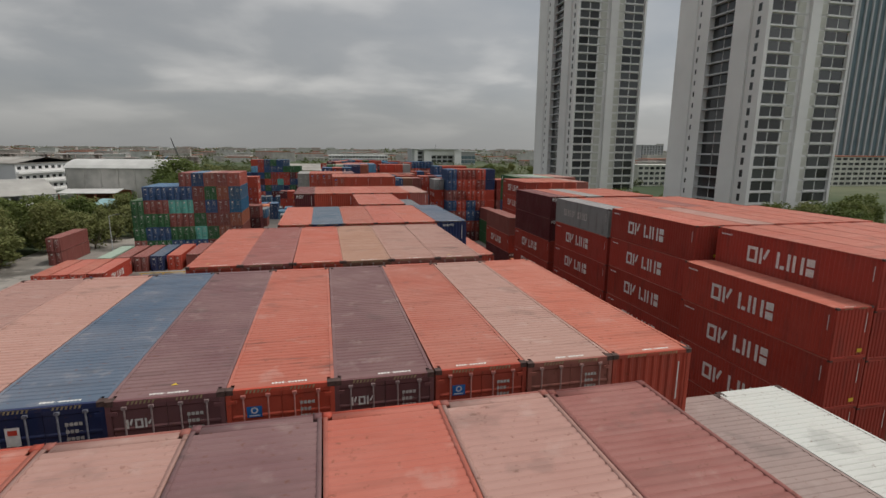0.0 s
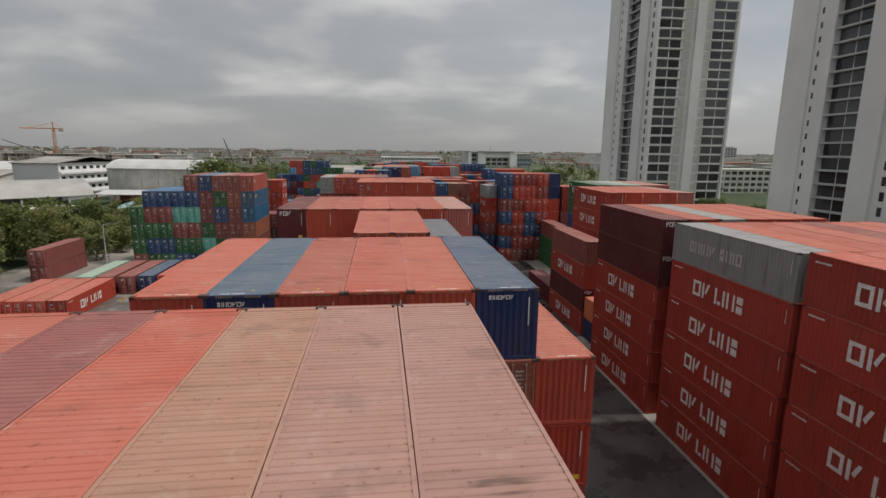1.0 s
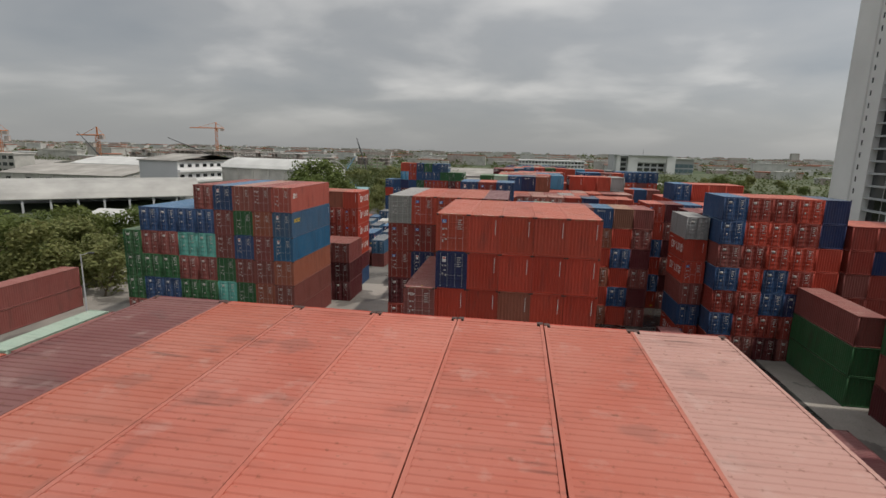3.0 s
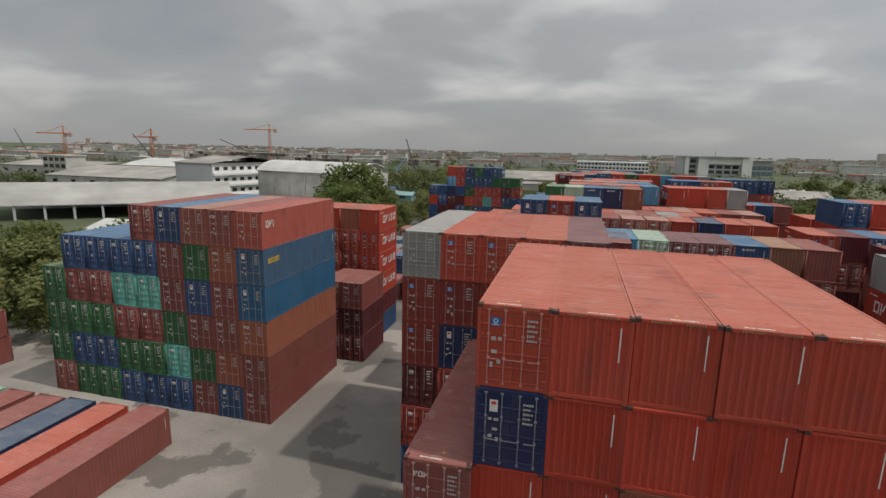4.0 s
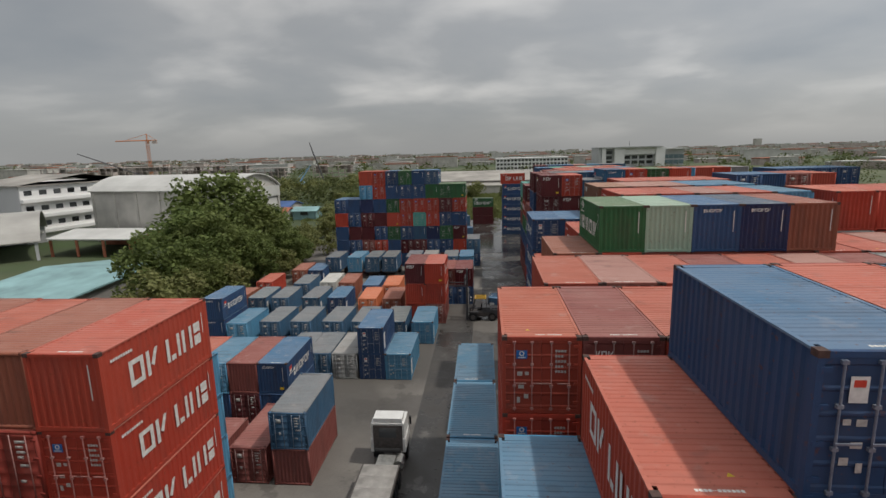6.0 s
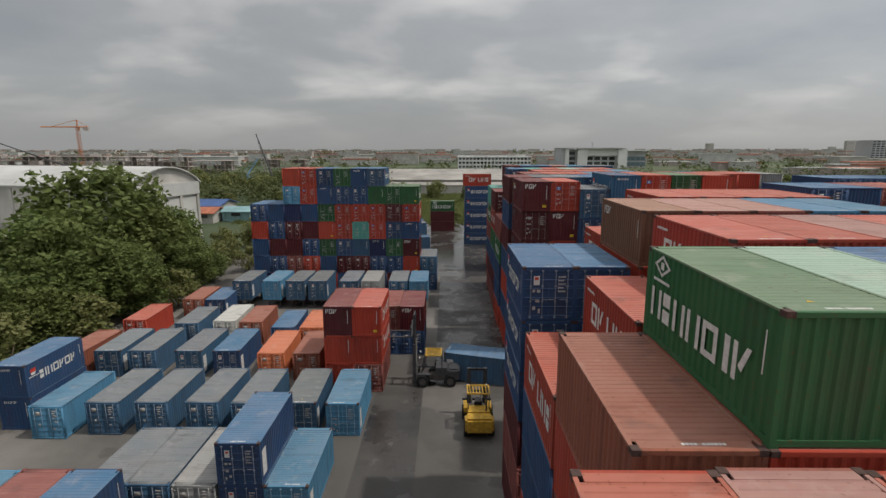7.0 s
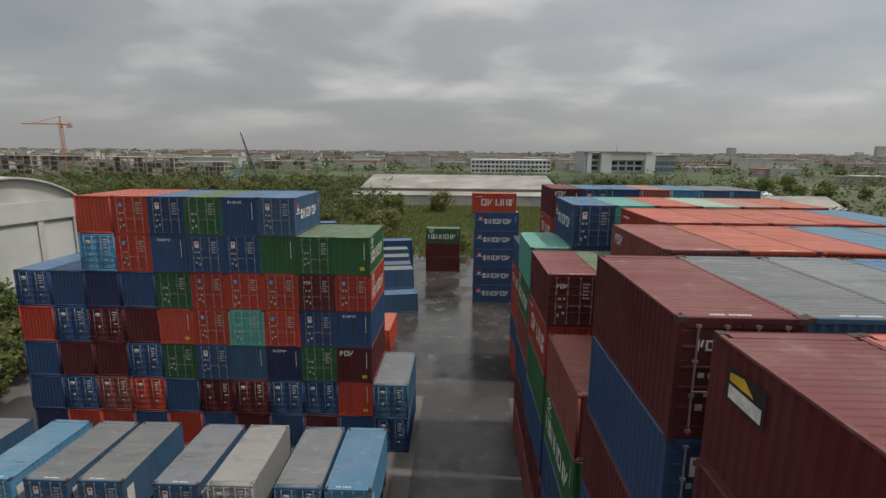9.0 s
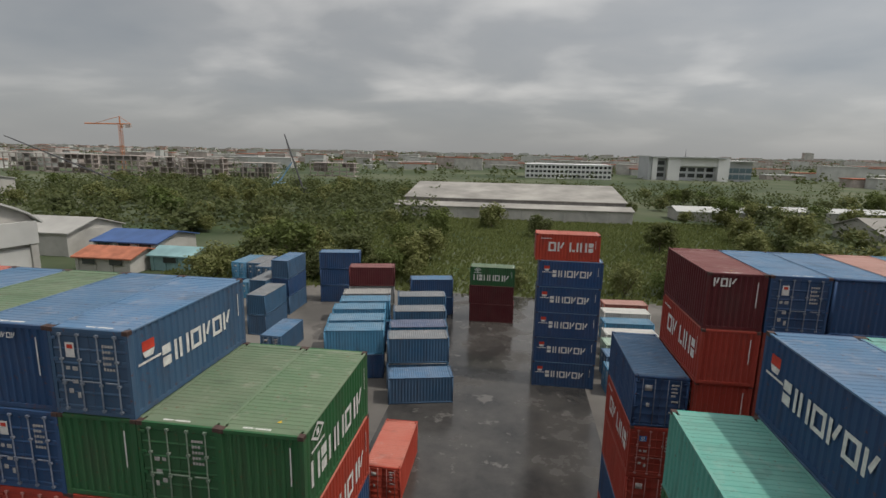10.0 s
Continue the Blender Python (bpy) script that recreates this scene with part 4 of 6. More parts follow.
def asphalt_material(name, wet, gloss):
    n = Nodes(name, 0.7)
    co = n.world_coord()
    big, mid, fine = n.noise(co, 0.16, 6, 0.65), n.noise(co, 0.5, 5, 0.6), n.noise(co, 9.0, 4)
    c = n.ramp(big, 0.35, 0.6, (0.028, 0.027, 0.026, 1), (0.075, 0.070, 0.064, 1))
    c = n.mix(n.ramp(mid, 0.61, 0.65), c, (0.115, 0.108, 0.10))
    c = n.mix(n.mul(n.ramp(fine, 0.4, 0.8), 0.3), c, (0.03, 0.03, 0.03))
    n.bump(fine, 0.35, 0.02)
    return n.done(c, n.ramp(big, wet, wet + 0.13, (gloss, gloss, gloss, 1), (0.75, 0.75, 0.75, 1)))


M_ASPHALT = asphalt_material("patched_damp_asphalt", 0.47, 0.24)
M_WET = asphalt_material("rain_wet_asphalt", 0.54, 0.08)


def land_material():
    n = Nodes("far_land", 0.95)
    co = n.world_coord()
    a, b = n.noise(co, 0.006, 6, 0.6), n.noise(co, 0.05, 5, 0.6)
    c = n.ramp(a, 0.4, 0.62, (0.035, 0.055, 0.022, 1), (0.12, 0.13, 0.075, 1))
    c = n.mix(n.ramp(b, 0.5, 0.72), c, (0.055, 0.085, 0.03))
    return n.done(c)


M_LAND = land_material()
ground = new("ground", Geo().box(-4500, -700, -1.0, 4500, 4900, -0.03).mesh("ground", M_LAND))
tagged(ground, "flat land with grass and scrub reaching the horizon", "ground", kind="structure")
yard = new("pavement", Geo().box(-56, -60, -0.5, 70, 150, 0.0).mesh("yard", M_YARD))
tagged(new("pavement", Geo().box(-40, 150, -0.5, 70, 262, 0.0).box(-40, 262, -0.5, 60, 297, 0.0).mesh("yard", M_YARD2)), "grey worn concrete of the farther yard with damp stains", "pavement", kind="structure")
tagged(new("road", Geo().box(22.3, -60, -0.3, 34.7, 84, 0.012).box(17.8, 84, -0.3, 42.0, 152, 0.012).mesh("road", M_ASPHALT)), "dark patched asphalt service lane between the stacks", "road", kind="structure")
tagged(new("road", Geo().box(-4.4, 150, -0.3, -0.3, 196, 0.012).box(0.7, 196, -0.3, 8.2, 236, 0.012).mesh("road", M_ASPHALT)), "dark damp asphalt lane between the stacks", "road", kind="structure")
tagged(new("road", Geo().box(-7.5, 236, -0.3, 11.0, 296.5, 0.012).mesh("road", M_WET)), "wet dark asphalt at the end of the lane", "road", kind="structure")
tagged(yard, "worn concrete container yard with dark oil stains and patches", "pavement", kind="structure")

def nearness(c):
    """How large a box stands before the air lane at its nearest, as its size over its distance."""
    best = 0.0
    mid = (c["x"] + c["dx"] / 2, c["y"] + c["dy"] / 2, c["z"] + c["H"] / 2)
    for (ax, ay, az), (bx, by, bz) in zip(LANE, LANE[1:]):
        for k in range(6):
            t = k / 6
            dx, dy, dz = mid[0] - ax - (bx - ax) * t, mid[1] - ay - (by - ay) * t, mid[2] - az - (bz - az) * t
            flat = math.hypot(dx, dy)
            if dy > 4 and abs(dx) < 1.0 * dy + 5 and -dz < 0.75 * flat:
                best = max(best, min(c["L"], 8) / math.hypot(flat, dz))
    return best


SINGLY = 340
_open = [(nearness(c) * (1.0 if seen > 3 else 0.6) * (1.7 if c["marks"] else 1.0) + (9 if c["group"] == "lane-end stack" else 0), k) for k, (c, seen) in enumerate(zip(STOCK, open_boxes(STOCK))) if c.get("free") or seen > 1]
_open.sort(reverse=True)
_single = {k for _, k in _open[:SINGLY]}
_joined = {k for _, k in _open[SINGLY:]}
INNER = {}
CROWD = {}
for k, c in enumerate(STOCK):
    if k in _single:
        build_container(c, True)
    elif k in _joined:
        CROWD.setdefault(c["ch"], []).append(build_container(c, False))
    else:
        INNER.setdefault(c["group"], Geo()).box(c["x"] + 0.02, c["y"] + 0.03, c["z"] + 0.02, c["x"] + c["dx"] - 0.02, c["y"] + c["dy"] - 0.03, c["z"] + c["H"] - 0.02)
# the boxes past counting, joined by paint
for ch, rows in CROWD.items():
    me = bpy.data.meshes.new("container_crowd")
    co, loops, totals, index, k0 = [], [], [], [], 0
    for g, m, _, _ in rows:
        v = np.array(g.v)
        m4 = np.array(m)
        co.append(v @ m4[:3, :3].T + m4[:3, 3])
        loops.append(np.fromiter((i for f in g.f for i in f), np.int32) + k0)
        totals.append(np.fromiter((len(f) for f in g.f), np.int32))
        index.append(np.array(g.i, np.int32))
        k0 += len(v)
    co, loops, totals, index = np.concatenate(co), np.concatenate(loops), np.concatenate(totals), np.concatenate(index)
    me.vertices.add(len(co))
    me.vertices.foreach_set("co", co.astype(np.float32).ravel())
    me.loops.add(len(loops))
    me.loops.foreach_set("vertex_index", loops)
    me.polygons.add(len(totals))
    me.polygons.foreach_set("loop_start", np.concatenate(([0], np.cumsum(totals)[:-1])).astype(np.int32))
    me.polygons.foreach_set("material_index", index)
    for mat in (M_SIDE, roof_paint(ch), M_RODPAINT, M_FAINT):
        me.materials.append(mat)
    me.update(calc_edges=True)
    ob = new("container_crowd", me)
    ob.color = (*COLOURS[ch], 1)
    tagged(ob, f"{NAMES[ch]} shipping containers in the farther stacks, past counting", "containers", kind="stuff")
for name, g in INNER.items():
    ob = new("inner_containers", g.mesh("inner_containers", M_SIDE))
    ob.color = (0.2, 0.04, 0.03, 1)
    tagged(ob, "red containers shut in inside the " + name, "containers", kind="stuff")


# ---- buildings and land round the yard --------------------------------
M_TOWER = plain("painted_concrete", (0.68, 0.68, 0.67), 0.8, 0, 0.10, 0.05)
M_TOWER2 = plain("grey_painted_concrete", (0.42, 0.43, 0.44), 0.8, 0, 0.10, 0.05)
M_PANEL = plain("pale_facade_panel", (0.50, 0.50, 0.45), 0.7, 0, 0.2, 0.2)
M_TEALWALL = plain("blue_grey_facade", (0.11, 0.16, 0.18), 0.5, 0, 0.2, 0.1)
M_WHITEROOF = plain("white_metal_roof", (0.47, 0.47, 0.45), 0.6, 0, 0.15, 0.15)
M_PALEROOF = plain("pale_grey_metal_roof", (0.33, 0.322, 0.30), 0.7, 0, 0.2, 0.12)
M_OLDROOF = plain("old_fibre_cement_roof", (0.29, 0.275, 0.25), 0.9, 0, 0.3, 0.1)
M_TEALROOF = plain("faded_teal_metal_roof", (0.20, 0.33, 0.34), 0.6, 0, 0.3, 0.2)
M_BLUEROOF = plain("blue_metal_roof", (0.05, 0.10, 0.24), 0.6, 0, 0.2, 0.3)
M_TILEROOF = plain("terracotta_roof", (0.36, 0.13, 0.075), 0.8, 0, 0.3, 0.5)
M_WALL = plain("plastered_wall", (0.43, 0.415, 0.385), 0.85, 0, 0.2, 0.2)
# walls lying in shade: that shade is put into this darker grey
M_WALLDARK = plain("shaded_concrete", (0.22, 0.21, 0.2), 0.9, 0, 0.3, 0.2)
M_BARE = plain("bare_concrete", (0.40, 0.345, 0.318), 0.9, 0, 0.25, 0.2)
M_CRANE = plain("crane_orange_paint", (0.45, 0.16, 0.06), 0.6)
M_STEEL = plain("dark_steel", (0.07, 0.07, 0.075), 0.6, 0.3)
M_BARK = plain("bark", (0.11, 0.085, 0.06), 0.9, 0, 0.35, 4)
M_SOIL = plain("brown_soil", (0.20, 0.15, 0.10), 0.95, 0, 0.3, 0.3)


def glass_material():
    n = Nodes("dark_window_glass", 0.12)
    info = n.node("ShaderNodeObjectInfo")
    n.b.inputs["Specular IOR Level"].default_value = 0.6
    return n.done(n.ramp(info.outputs["Random"], 0.1, 0.9, (0.012, 0.013, 0.015, 1), (0.07, 0.075, 0.078, 1)))


M_GLASS = glass_material()


def leaf_material(name, a, b):
    """Leaves: part of the light goes through them."""
    n = Nodes(name, 0.6)
    n.b.inputs["Specular IOR Level"].default_value = 0.2
    geo, info = n.node("ShaderNodeNewGeometry"), n.node("ShaderNodeObjectInfo")
    c = n.ramp(geo.outputs["Random Per Island"], 0.0, 1.0, (*a, 1), (*b, 1))
    c = n.mix(n.mul(info.outputs["Random"], 0.4), c, (0.15, 0.15, 0.045))
    mat = n.done(c)
    thin, both, out = n.node("ShaderNodeBsdfTranslucent"), n.node("ShaderNodeMixShader"), n.t.nodes["Material Output"]
    n.link(c, thin.inputs["Color"])
    both.inputs[0].default_value = 0.4
    n.link(n.b.outputs[0], both.inputs[1])
    n.link(thin.outputs[0], both.inputs[2])
    n.link(both.outputs[0], out.inputs["Surface"])
    return mat


M_LEAF = leaf_material("dark_leaves", (0.06, 0.092, 0.024), (0.17, 0.22, 0.07))
M_LEAF2 = leaf_material("yellow_green_leaves", (0.12, 0.145, 0.045), (0.26, 0.265, 0.11))
M_LEAF3 = leaf_material("scrub_leaves", (0.065, 0.088, 0.032), (0.125, 0.142, 0.06))
M_GRASS = leaf_material("grass_blades", (0.14, 0.175, 0.055), (0.215, 0.25, 0.10))
STUFF_RNG = random.Random(21)


def leaf_cloud(g, cx, cy, cz, r, count, size, rng):
    for _ in range(count):
        d = Vector((rng.gauss(0, 1), rng.gauss(0, 1), rng.gauss(0, 0.8))).normalized()
        p = Vector((cx, cy, cz)) + d * r * rng.uniform(0.55, 1.05)
        u = Vector((rng.gauss(0, 1), rng.gauss(0, 1), rng.gauss(0, 0.5))).normalized()
        w = (d + Vector((0, 0, 0.5)) + Vector((rng.gauss(0, 0.5), rng.gauss(0, 0.5), rng.gauss(0, 0.5)))).normalized().cross(u)
        if w.length < 0.1:
            continue
        w.normalize()
        s = size * rng.uniform(0.6, 1.3)
        g.quad(tuple(p - u * s), tuple(p - w * s * 0.55), tuple(p + u * s), tuple(p + w * s * 0.55))


def tree(kind, height, width, seed, leaf):
    """A tree: tapered trunk with limbs, and a crown of leaf clumps with gaps."""
    rng = random.Random(seed)
    root = new("tree")
    g = Geo()
    base = height * (0.28 if kind != "bush" else 0.08)
    g.rod((0, 0, -0.1), (0.1, 0.05, base), height * 0.026, height * 0.018, 8)
    tips = []
    for k in range(7 if kind != "bush" else 4):
        a = k * 2.4 + rng.uniform(-0.4, 0.4)
        rr = width * rng.uniform(0.18, 0.36)
        e = (math.cos(a) * rr, math.sin(a) * rr, height * rng.uniform(0.45, 0.78))
        g.rod((0.1, 0.05, base * 0.95), e, height * 0.013, height * 0.004, 5)
        tips.append(e)
    part("trunk", g.mesh("trunk", M_BARK), root, "bark-covered trunk with limbs")
    c = Geo()
    for k in range({"bush": 16, "far": 26}.get(kind, 44)):
        a, q = rng.uniform(0, 6.283), math.sqrt(rng.random())
        z = rng.uniform(0.22, 0.94)
        env = math.sqrt(max(0.05, 1 - ((z - 0.54) / 0.46) ** 2))
        x, y = math.cos(a) * q * env * width * 0.46, math.sin(a) * q * env * width * 0.46
        leaf_cloud(c, x, y, z * height, width * rng.uniform(0.11, 0.19) * (1.15 if kind == "far" else 1), 54 if kind == "far" else 95, (0.092 if kind == "far" else 0.066) * width ** 0.7, rng)
    for e in tips:
        leaf_cloud(c, *e, width * 0.16, 44 if kind == "far" else 80, (0.092 if kind == "far" else 0.066) * width ** 0.7, rng)
    part("crown", c.mesh("crown", leaf), root, "leafy crown with gaps")
    return root


TREES = [tree("tree", 13, 11, 1, M_LEAF), tree("tree", 11, 9.5, 2, M_LEAF2), tree("tree", 15, 15, 3, M_LEAF), tree("bush", 6, 6.5, 4, M_LEAF2),
         tree("bush", 5, 7, 5, M_LEAF), tree("far", 8, 9, 6, M_LEAF2), tree("far", 9.5, 8.5, 7, M_LEAF), tree("far", 6.5, 8, 8, M_LEAF3)]
TREE_LABEL = ["dark green broadleaf tree beside the yard", "yellow-green broadleaf tree beside the yard", "large spreading dark green tree beside the yard",
              "yellow-green shrub in the scrub", "dark green shrub in the scrub", "olive-green spreading tree in the wood behind the yard",
              "dark green broadleaf tree in the wood behind the yard", "low grey-green thicket tree behind the yard"]
PLANTED = []


def plant(k, x, y, s=1.0, z=0.0):
    m = pose(x, y, z, 0, 0, STUFF_RNG.uniform(0, 360)) @ Matrix.Diagonal((s * STUFF_RNG.uniform(0.9, 1.15), s * STUFF_RNG.uniform(0.9, 1.15), s * STUFF_RNG.uniform(0.88, 1.1), 1))
    PLANTED.append((k, m))


# the wood along the left edge of the yard
for x, y, k, s in ((-50, 228, 2, 1.22), (-45, 236, 2, 0.76), (-57, 219, 0, 0.95), (-41, 222, 0, 0.8), (-44, 212, 0, 0.95), (-40, 203, 0, 0.8), (-43, 203, 0, 0.8), (-51, 206, 2, 0.85),
                   (-38, 196, 3, 1.2), (-43, 190, 3, 0.9), (-55, 197, 1, 0.8), (-41, 180, 3, 0.8), (-46, 174, 1, 0.7), (-52, 177, 0, 0.75),
                   (-44, 163, 3, 1.2), (-50, 165, 1, 0.8), (-47, 152, 3, 1.1), (-56, 154, 0, 0.8), (-44, 142, 3, 1.0), (-50, 139, 1, 0.8), (-57, 141, 1, 0.95),
                   (-52, 131, 1, 0.9), (-60, 132, 0, 0.9), (-66, 137, 0, 0.95), (-58, 122, 1, 0.95), (-65, 124, 1, 0.9), (-72, 128, 0, 0.9), (-59, 112, 1, 0.95),
                   (-66, 112, 1, 0.95), (-73, 116, 1, 0.85), (-61, 102, 1, 0.85), (-69, 103, 1, 0.9), (-77, 106, 0, 0.8), (-62, 92, 1, 0.75), (-70, 93, 1, 0.75), (-79, 96, 1, 0.8),
                   (-64, 82, 1, 0.7), (-73, 84, 3, 1.1), (-38, 246, 3, 0.9), (-36, 254, 3, 1.2), (-42, 252, 3, 0.9), (-33, 240, 3, 1.0), (-48, 247, 0, 0.5), (-36, 232, 0, 0.6),
                   (-80, 145, 1, 0.8), (-76, 160, 3, 1.2), (-70, 150, 0, 0.7), (-62, 165, 1, 0.7), (-62, 178, 3, 1.3), (-66, 230, 0, 0.8), (-60, 238, 1, 0.8)):
    plant(k, x, y, s)
for x, y, k, s in ((-37, 214, 0, 0.85), (-36.5, 206, 3, 1.4), (-36, 226, 0, 0.8), (-39, 230, 2, 0.75), (-37, 188, 3, 1.3), (-40, 215, 2, 0.8), (-42, 208, 0, 1.0), (-47, 219, 2, 0.85), (-48, 213, 0, 1.0), (-54, 212, 2, 0.8), (-44, 228, 2, 0.9),
                   (-37, 238, 3, 1.2), (-34.5, 219, 3, 1.1), (-43, 196, 0, 0.9), (-47, 182, 3, 0.8), (-42, 171, 3, 1.3), (-45, 157, 3, 1.3), (-42.5, 150, 3, 1.2), (-47, 146, 1, 0.75), (-45, 134, 3, 1.2), (-62, 118, 1, 1.0), (-55, 117, 3, 1.3), (-56, 107, 3, 1.3),
                   (-56, 97, 3, 1.2), (-57, 87, 3, 1.2), (-69, 98, 1, 0.9), (-76, 88, 1, 0.9), (-82, 112, 0, 0.9), (-68, 120, 0, 1.0), (-60, 146, 0, 0.9), (-66, 156, 1, 0.8), (-40, 262, 3, 1.0), (-45, 260, 3, 0.7)):
    plant(k, x, y, s)
# the wood and scrub behind the yard, with the open field in its middle, and the trees by the towers
for _ in range(250):
    y = STUFF_RNG.uniform(299, 500)
    x = STUFF_RNG.uniform(-200, 185) * (y / 400)
    if -40 < x < 46 and y > 386 and y < 470 or -14 < x < 44 and y < 386 and STUFF_RNG.random() < 0.78 or -128 < x < -52 and y < 332 or x > 44 and STUFF_RNG.random() < 0.45:
        continue
    if x < -95 and y < 420 and STUFF_RNG.random() < 0.5:
        continue
    plant(STUFF_RNG.choice((5, 5, 6, 7, 7)), x, y, STUFF_RNG.uniform(0.6, 1.05))
for x, y, k, s in ((101, 92, 0, 0.85), (107, 98, 1, 0.9), (112, 104, 0, 0.8), (118, 102, 1, 1.0), (126, 106, 0, 0.9), (134, 104, 0, 1.0), (141, 108, 1, 1.0), (104, 110, 1, 0.7), (148, 112, 0, 0.9)):
    plant(k, x, y, s)
for x, y, k, s in ((-50, 300, 5, 0.8), (-44, 303, 7, 0.9), (-39, 299, 5, 0.75), (-33, 302, 7, 0.8), (-27, 300, 5, 0.7), (-21, 303, 7, 0.7), (-47, 312, 6, 0.9), (-36, 311, 5, 0.95), (-28, 313, 7, 0.9),
                   (-17, 309, 5, 0.7), (-13, 302, 3, 0.9), (4, 300, 3, 0.7), (14, 303, 4, 0.8), (22, 300, 3, 0.9), (30, 302, 4, 0.9), (38, 299, 3, 1.0), (-46, 285, 7, 0.7), (-49, 294, 5, 0.7)):
    plant(k, x, y, s)
for _ in range(46):
    x, y = STUFF_RNG.uniform(72, 170), STUFF_RNG.uniform(60, 320)
    if 98 < x < 146 and (112 < y < 153 or 190 < y < 235):
        continue
    plant(STUFF_RNG.choice((0, 1, 4, 4)), x, y, STUFF_RNG.uniform(0.6, 0.95))
for k, m in PLANTED:
    if m.translation.x > -44 and 200 < m.translation.y < 246:
        m @= Matrix.Diagonal((0.85, 0.85, 0.72, 1))
PLANTED = [(k, m) for k, m in PLANTED if not (-106 < m.translation.x < -50.5 and 189 < m.translation.y < 262)
           and not (-102 < m.translation.x < -52 and 255 < m.translation.y < 282)]
for k, m in PLANTED:
    ob = copy_thing(TREES[k], m)
    tagged(ob, TREE_LABEL[k], "shrub" if k in (3, 4) else "tree", "trees round the yard")
for ob in TREES:
    for o in list(ob.children):
        bpy.data.objects.remove(o)
    bpy.data.objects.remove(ob)


def shed(name, x0, y0, x1, y1, eave, ridge, roof, wall, label, barrel=False, along="x", doors=0, turn=0.0, open_sides=False):
    """A hall with a gabled or barrel roof running along x or y, on walls with piers."""
    root = new(name)
    root.matrix_basis = pose((x0 + x1) / 2, (y0 + y1) / 2, 0, 0, 0, turn)
    a, b = (x1 - x0) / 2, (y1 - y0) / 2
    g = Geo()
    for p in ((-a, -b, a, -b + 0.3), (-a, b - 0.3, a, b), (-a, -b + 0.3, -a + 0.3, b - 0.3), (a - 0.3, -b + 0.3, a, b - 0.3)):
        g.box(p[0], p[1], 0, p[2], p[3], eave)
    if open_sides:
        g = Geo().box(-a, b - 0.3, 0, a, b, eave)
    part("wall", g.mesh("wall", wall), root)
    n = max(3, int((x1 - x0) / 7))
    pier = Geo().box(-0.3, -0.25, 0, 0.3, 0.0, eave - 0.05).mesh("pier", wall)
    for k in range(n + 1):
        part("pier", pier, root, m=pose(-a + 0.3 + k * (2 * a - 0.6) / n, -b, 0))
    g = Geo()
    steps = 14 if barrel else 2
    prof = []
    half = (b if along == "x" else a) + 0.6
    for k in range(steps + 1):
        t = k / steps
        s = -half + 2 * half * t
        z = eave + (ridge - eave) * (math.sin(math.pi * t) ** 0.75 if barrel else 1 - abs(2 * t - 1))
        prof.append((s, z))
    ext = (a if along == "x" else b) + 0.6
    for (s0, z0), (s1, z1) in zip(prof, prof[1:]):
        if along == "x":
            q = [(-ext, s0, z0), (ext, s0, z0), (ext, s1, z1), (-ext, s1, z1)]
        else:
            q = [(s0, ext, z0), (s0, -ext, z0), (s1, -ext, z1), (s1, ext, z1)]
        g.quad(*q)
        lo = [(x, y, z - 0.25) for x, y, z in q]
        g.quad(*lo[::-1])
        for i in range(4):
            j = (i + 1) % 4
            g.quad(lo[i], lo[j], q[j], q[i])
    part("roof", g.mesh("roof", roof), root)
    for sg in () if barrel and open_sides else (-1, 1):
        g = Geo()
        e = sg * ((a if along == "x" else b) - 0.15)
        for (s0, z0), (s1, z1) in zip(prof, prof[1:]):
            c0, c1 = max(-half + 0.6, min(half - 0.6, s0)), max(-half + 0.6, min(half - 0.6, s1))
            q = [(e, c0, eave), (e, c1, eave), (e, c1, z1 - 0.2), (e, c0, z0 - 0.2)] if along == "x" else [(c0, e, eave), (c1, e, eave), (c1, e, z1 - 0.2), (c0, e, z0 - 0.2)]
            g.quad(*q)
        part("gable", g.mesh("gable", wall), root)
    win = Geo().box(-1.3, -0.32, 0, 1.3, -0.27, 1.4).mesh("window", M_GLASS)
    for k in range(doors):
        part("window", win, root, m=pose(-a + (k + 0.5) * 2 * a / doors, -b, eave * 0.55))
    tagged(root, label, "building", "halls and houses round the yard")
    return root


hall = shed("warehouse_hall", -102.5, 257.2, -57.5, 276, 13.6, 17.3, M_WHITEROOF, M_WALL, "white barrel-roofed hall with an open end bay", True, turn=-12)
for _y in (-8.8, -3.4, 3.4, 8.8):
    part("end_post", Geo().box(22.5, _y - 0.4, 0, 23.0, _y + 0.4, 10.9).mesh("end_post", M_WALL), hall)
part("fascia", Geo().box(22.5, -9.3, 10.9, 23.1, 9.3, 13.7).mesh("fascia", M_WHITEROOF), hall)
for _y0, _y1 in ((-8.4, -3.8), (-3.0, 3.0), (3.8, 8.4)):
    part("end_panel", Geo().box(22.5, _y0, 2.2, 22.7, _y1, 10.4).mesh("end_panel", M_WHITEROOF), hall)
shed("market_canopy", -164.8, 212.7, -100.8, 244.7, 4.4, 9.8, M_PALEROOF, M_TOWER2, "open canopy with a wide pale arched roof on posts", True, turn=40, open_sides=True)
shed("market_shed", -98, 240, -77, 256, 4.2, 5.4, M_WHITEROOF, M_TILEROOF, "open shed with a pale metal roof on posts", turn=-4, open_sides=True)
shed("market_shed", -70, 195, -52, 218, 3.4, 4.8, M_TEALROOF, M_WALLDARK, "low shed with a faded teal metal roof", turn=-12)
shed("warehouse_hall", -125, 308, -88, 323, 5.0, 7.4, M_PALEROOF, M_WALL, "white gabled metal warehouse")
